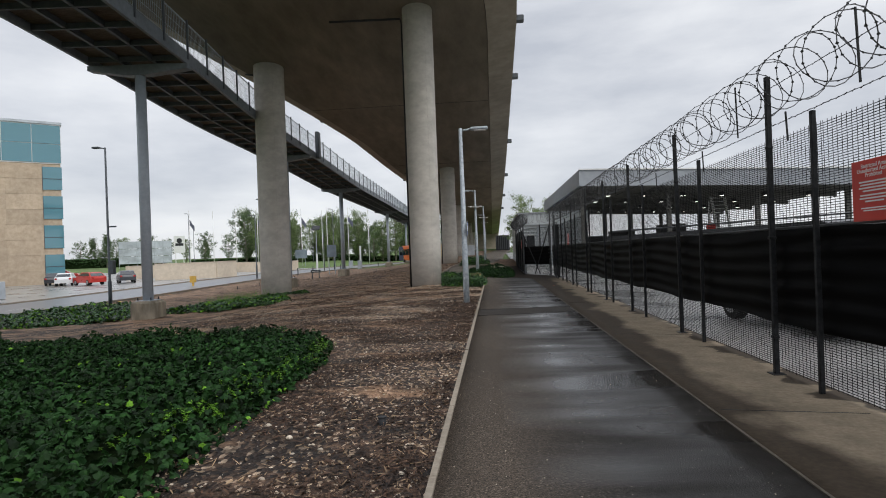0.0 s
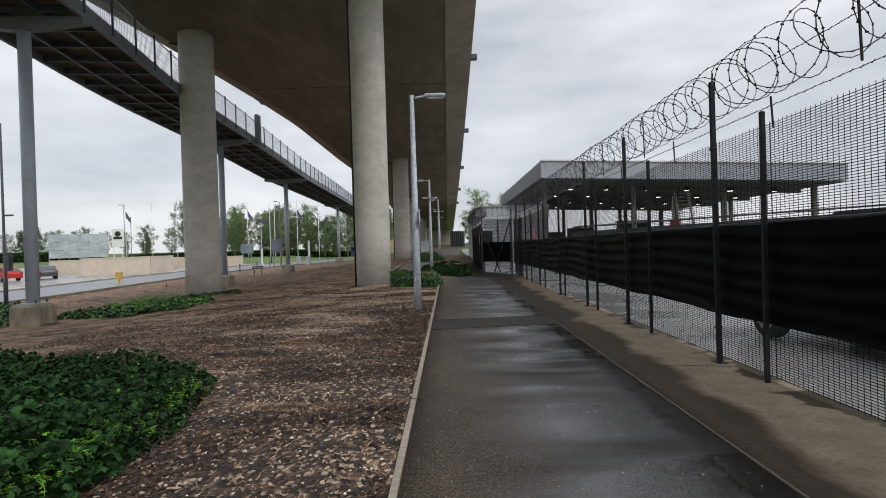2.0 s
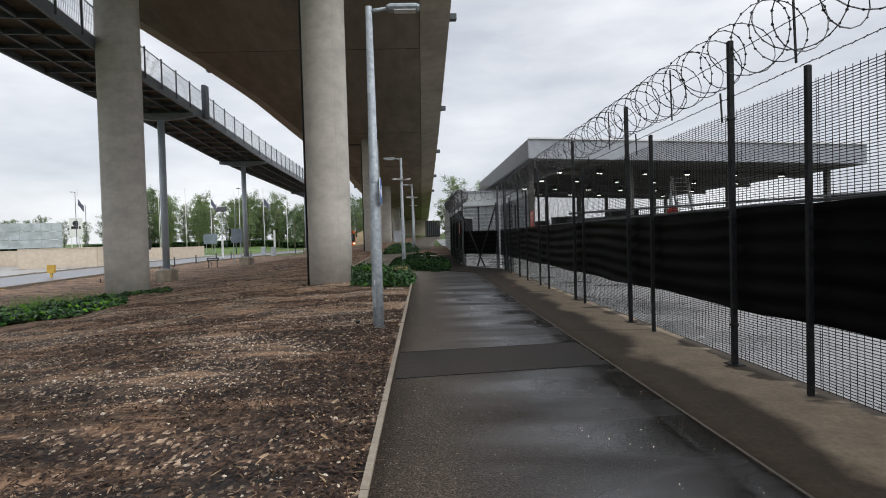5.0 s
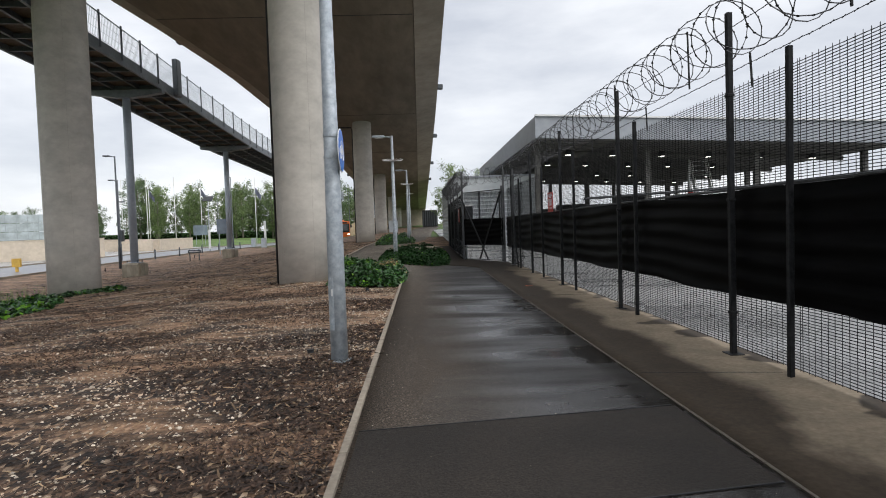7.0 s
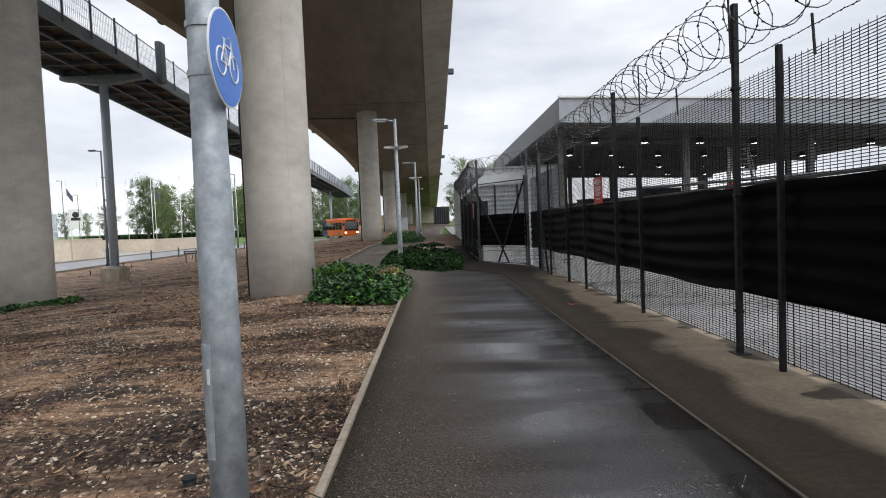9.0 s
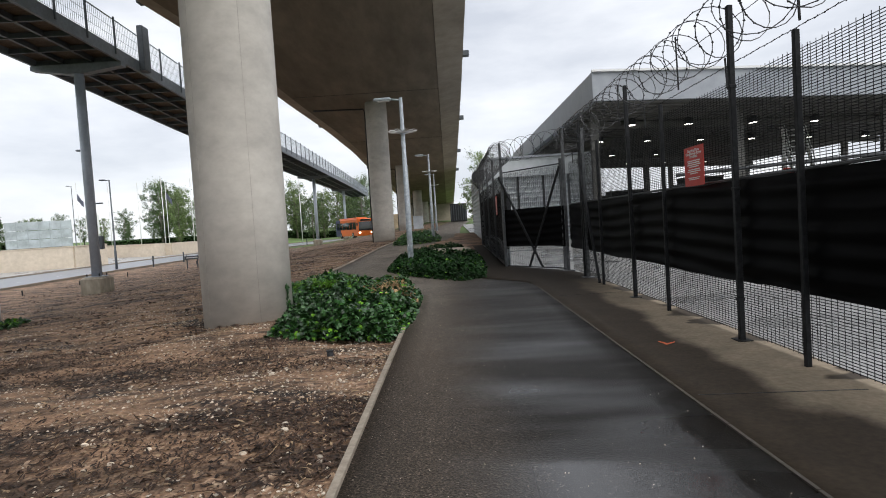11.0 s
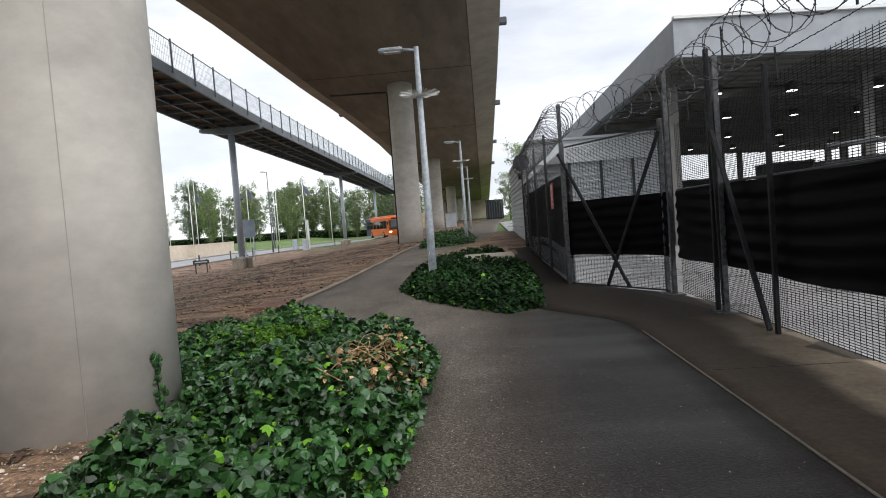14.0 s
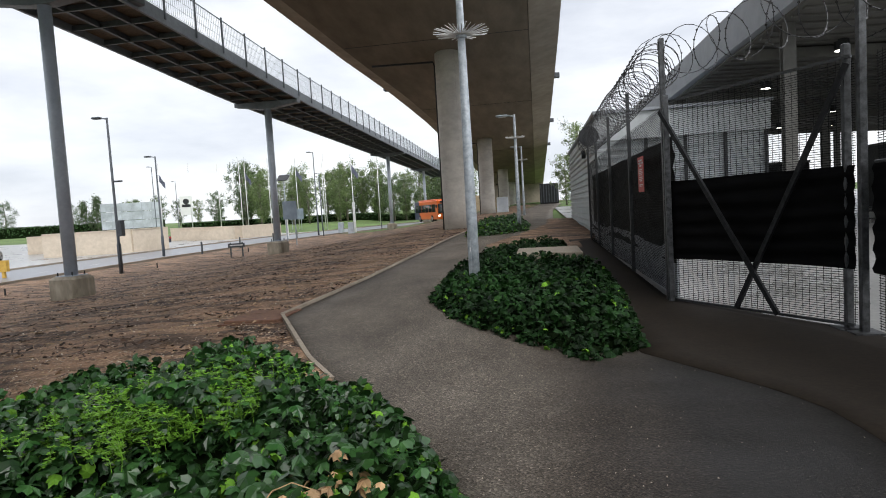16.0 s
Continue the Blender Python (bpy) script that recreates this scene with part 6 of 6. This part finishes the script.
def bus(x, y, turn):
    M_BUS = surf("orange_bus_paint", (0.72, 0.13, 0.015), (0.8, 0.16, 0.02), 2, 0.35, 0.0, stain=0.05)
    M_NAVY = surf("navy_bus_paint", (0.02, 0.025, 0.08), (0.03, 0.035, 0.1), 2, 0.35, 0.0)
    th = thing("bus", "orange single-deck bus with dark blue rear", "bus", x, y, land(x, y), turn=turn)
    part("body", Build().box(-3.0, -1.25, 0.35, 5.4, 1.25, 2.95, 0.08), M_BUS, th)
    part("rear_body", Build().box(-5.4, -1.248, 0.35, -3.0, 1.248, 2.948, 0.08), M_NAVY, th)
    part("roof_pod", Build().box(-4.5, -0.9, 2.95, 3.8, 0.9, 3.15, 0.06), M_BUS, th)
    for s in (-1, 1):
        for i in range(6):
            x0 = -4.9 + 1.6 * i
            part("side_window", Build().box(x0, s * 1.252 - 0.005, 1.35, x0 + 1.5, s * 1.252 + 0.005, 2.45), M_GLASSD, th)
        for wx in (-2.8, 3.0):
            wheel(th, wx, s * 1.15, 0.48, 0.28)
        part("head_lamp", Build().box(5.38, s * 0.95 - 0.16, 0.75, 5.43, s * 0.95 + 0.16, 0.95), glow("bus_lamp", (1.0, 0.9, 0.7), 3.0), th)
        part("mirror", Build().box(5.4, s * 1.38 - 0.1, 1.9, 5.6, s * 1.38 + 0.1, 2.35, 0.02), M_DARK, th)
    part("windscreen", Build().box(5.4, -1.12, 1.15, 5.42, 1.12, 2.5), M_GLASSD, th)
    part("destination_screen", Build().box(5.4, -0.8, 2.58, 5.42, 0.8, 2.85), M_DARK, th)


bus(-14.8, 112, -62)

# ---- office block ----
M_FACE = surf("sandstone_cladding", (0.4, 0.31, 0.22), (0.52, 0.42, 0.31), 2, 0.8, 0.05, stain=0.12, stain_scale=0.3, piece=0.1)
# Sky reflection is put into the glass colour as a brighter blue-green
M_SHINE = glass("sky_toned_glass", (0.1, 0.24, 0.29), 0.05)
office = thing("office_block", "sandstone office block with a glazed top storey", "building", -54.6, 72, land(-54.6, 72), turn=42)
part("core", Build().box(-40, 0.05, -0.5, -0.05, 25, 20.0), M_FACE, office)
for i in range(10):
    for j in range(8):
        x0, z0 = -40 + 3.794 * i, -0.2 + 1.92 * j
        part("stone_panel", Build().box(x0 + 0.012, -0.05, z0 + 0.012, x0 + 3.788, 0.046, z0 + 1.908), M_FACE, office)
for j in range(4):
    z0 = 0.8 + 3.7 * j
    w = part("window", Build().box(-2.0, -0.06, z0, 0.06, 0.02, z0 + 2.9), M_SHINE, office)
    part("transom", Build().box(-2.0, -0.09, z0 + 1.35, 0.07, -0.061, z0 + 1.42), M_BEAM, w)
    part("mullion", Build().box(-2.06, -0.1, z0, -2.0, 0.0, z0 + 2.9), M_BEAM, w)
for i in range(13):
    for j in range(2):
        part("glass_panel", Build().box(-40 + 3.08 * i + 0.04, -0.12, 15.3 + 2.4 * j + 0.04, -40 + 3.08 * (i + 1) - 0.04, -0.05, 15.3 + 2.4 * (j + 1) - 0.04), M_SHINE, office)
part("glazing_frame", Build().box(-40, -0.045, 15.2, 0.06, 0.04, 20.2), M_WHITE, office)
part("roof_edge", Build().box(-40.2, -0.2, 20.2, 0.2, 25.2, 20.5), M_GREENSIGN, office)
part("emblem_disc", Build().tube([(-14.6, -0.12, 11.6), (-14.6, -0.055, 11.6)], 1.1, 24), M_BEAM, office)
for i in range(5):
    part("sign_bar", Build().box(-12.8 + 1.25 * i, -0.11, 11.1, -11.8 + 1.25 * i, -0.055, 12.1), M_BEAM, office)
mast = thing("lattice_mast", "slim lattice mast with a grey cabinet", "mast", -40, 44, land(-40, 44))
for s in (-0.25, 0.25):
    part("rail", Build().tube([(s, 0, 0), (s * 0.5, 0, 8.0)], 0.05, 6), M_BEAM, mast)
for k in range(10):
    part("rung", Build().bar((-0.25 + 0.012 * k, 0, 0.8 * k + 0.3), (0.25 - 0.012 * k, 0, 0.8 * k + 0.3), 0.05, 0.05), M_BEAM, mast)
part("cabinet", Build().box(0.5, -0.3, 0, 1.4, 0.3, 1.4, 0.03), M_GREENSIGN, mast)

# ---- things under the depot canopy ----
steps = thing("access_stairs", "white steel access stairs under the canopy", "stairs", 17.4, 47, 0)
for s in (-0.5, 0.5):
    part("stringer", Build().bar((s, -1.0, 0.05), (s, 1.0, 5.4), 0.06, 0.22), M_WHITE, steps)
    part("handrail", Build().tube([(s, -1.0, 1.0), (s, 1.0, 6.2)], 0.03, 6), M_WHITE, steps)
for k in range(18):
    part("tread", Build().box(-0.5, -1.0 + 0.11 * k, 0.2 + 0.29 * k, 0.5, -0.78 + 0.11 * k, 0.24 + 0.29 * k), M_WHITE, steps)
tower = thing("warning_disc", "small white pole with a red round sign", "sign", 16.4, 46.8, 0)
part("pole", Build().tube([(0, 0, 0), (0, 0, 4.6)], [0.2, 0.05], 8), M_WHITE, tower)
part("disc", Build().tube([(0, -0.22, 2.6), (0, -0.2, 2.6)], 0.35, 18), M_RED, tower)
ramp_ob = thing("dark_ramp_wall", "long dark loading ramp wall in the yard", "wall", 0, 0, 0)
part("wall_body", Build().rings([[(6.5, 34.5, 0), (6.5, 34.9, 0), (6.5, 34.9, 2.0), (6.5, 34.5, 2.0)], [(34, 30.5, 0), (34, 30.9, 0), (34, 30.9, 3.0), (34, 30.5, 3.0)]]), M_DARK, ramp_ob)
part("rail", Build().tube([(6.5, 34.4, 2.25), (34, 30.4, 3.3)], 0.05, 6), M_GREYPOST, ramp_ob)
for k in range(4):
    th = thing("storage_crate", "dark stacked storage crates under the canopy", "crate", 9 + 3.6 * k, 56 + (k % 2) * 4, 0, group="stored crates")
    part("crate_body", Build().box(-1.1, -0.9, 0, 1.1, 0.9, 2.3 + 0.4 * (k % 3), 0.03), M_DARK, th)
    part("lid", Build().box(-1.12, -0.92, 2.3 + 0.4 * (k % 3) + 0.004, 1.12, 0.92, 2.4 + 0.4 * (k % 3)), M_SOFFIT, th)
fan = thing("convex_mirror", "round mirror on the cabin fence post", "mirror", 1.6, 44.0, 3.25)
part("mirror_disc", Build().tube([(0, 0, 0), (0, -0.05, 0)], 0.28, 20), M_DARK, fan)
part("bracket", Build().tube([(0, 0.02, 0), (0.15, 0.04, -0.1)], 0.02, 6), M_GREYPOST, fan)

# ---- far end under the viaduct ----
box = thing("steel_container", "dark green-grey steel container near the abutment", "container", 1.7, 108, land(1.7, 108))
part("shell", Build().box(-1.2, -2.5, 0.0, 1.2, 2.5, 2.6, 0.03), M_DARK, box)
for k in range(7):
    part("rib", Build().box(-1.1 + 0.34 * k, -2.54, 0.15, -1.0 + 0.34 * k, -2.504, 2.45), M_BEAM, box)
cab = thing("service_cabinet", "pale grey service cabinet beside a column", "cabinet", -3.0, 80.5, land(-3.0, 80.5))
part("body", Build().box(-0.5, -0.3, 0.06, 0.5, 0.3, 1.4, 0.03), M_GREENSIGN, cab)
part("plinth", Build().box(-0.55, -0.35, -0.1, 0.55, 0.35, 0.055), M_KERB, cab)
bank = Build()
rows = []
for x in span(-16, -5.5, 8):
    z = land(x, 122)
    h = 2.6 * math.sin(math.pi * (x + 16.5) / 13)
    rows.append([(x, 119, z - 0.2), (x, 122, z + h), (x, 125, z + h), (x, 128, z - 0.2)])
tagged(part("earth_bank", bank.rings(rows), surf("dry_earth", (0.3, 0.22, 0.13), (0.42, 0.33, 0.2), 4, 0.95, 0.3)), "bare tan earth bank behind the columns", "bank", kind="structure")
solar = thing("solar_lamp", "slim post with a tilted solar panel", "lamp post", -25.4, 84.5, land(-25.4, 84.5))
part("pole", Build().tube([(0, 0, -0.2), (0, 0, 6.2)], [0.08, 0.05], 8), M_GALV, solar)
part("panel", Build().rings([[(-0.6, -0.4, 6.0), (0.6, -0.4, 6.0), (0.6, 0.4, 6.6), (-0.6, 0.4, 6.6)], [(-0.6, -0.43, 6.05), (0.6, -0.43, 6.05), (0.6, 0.37, 6.65), (-0.6, 0.37, 6.65)]]), M_DARK, solar)
part("sleeve", Build().tube([(0, 0, 0.2), (0, 0, 2.6)], 0.14, 10), M_WHITE, solar)
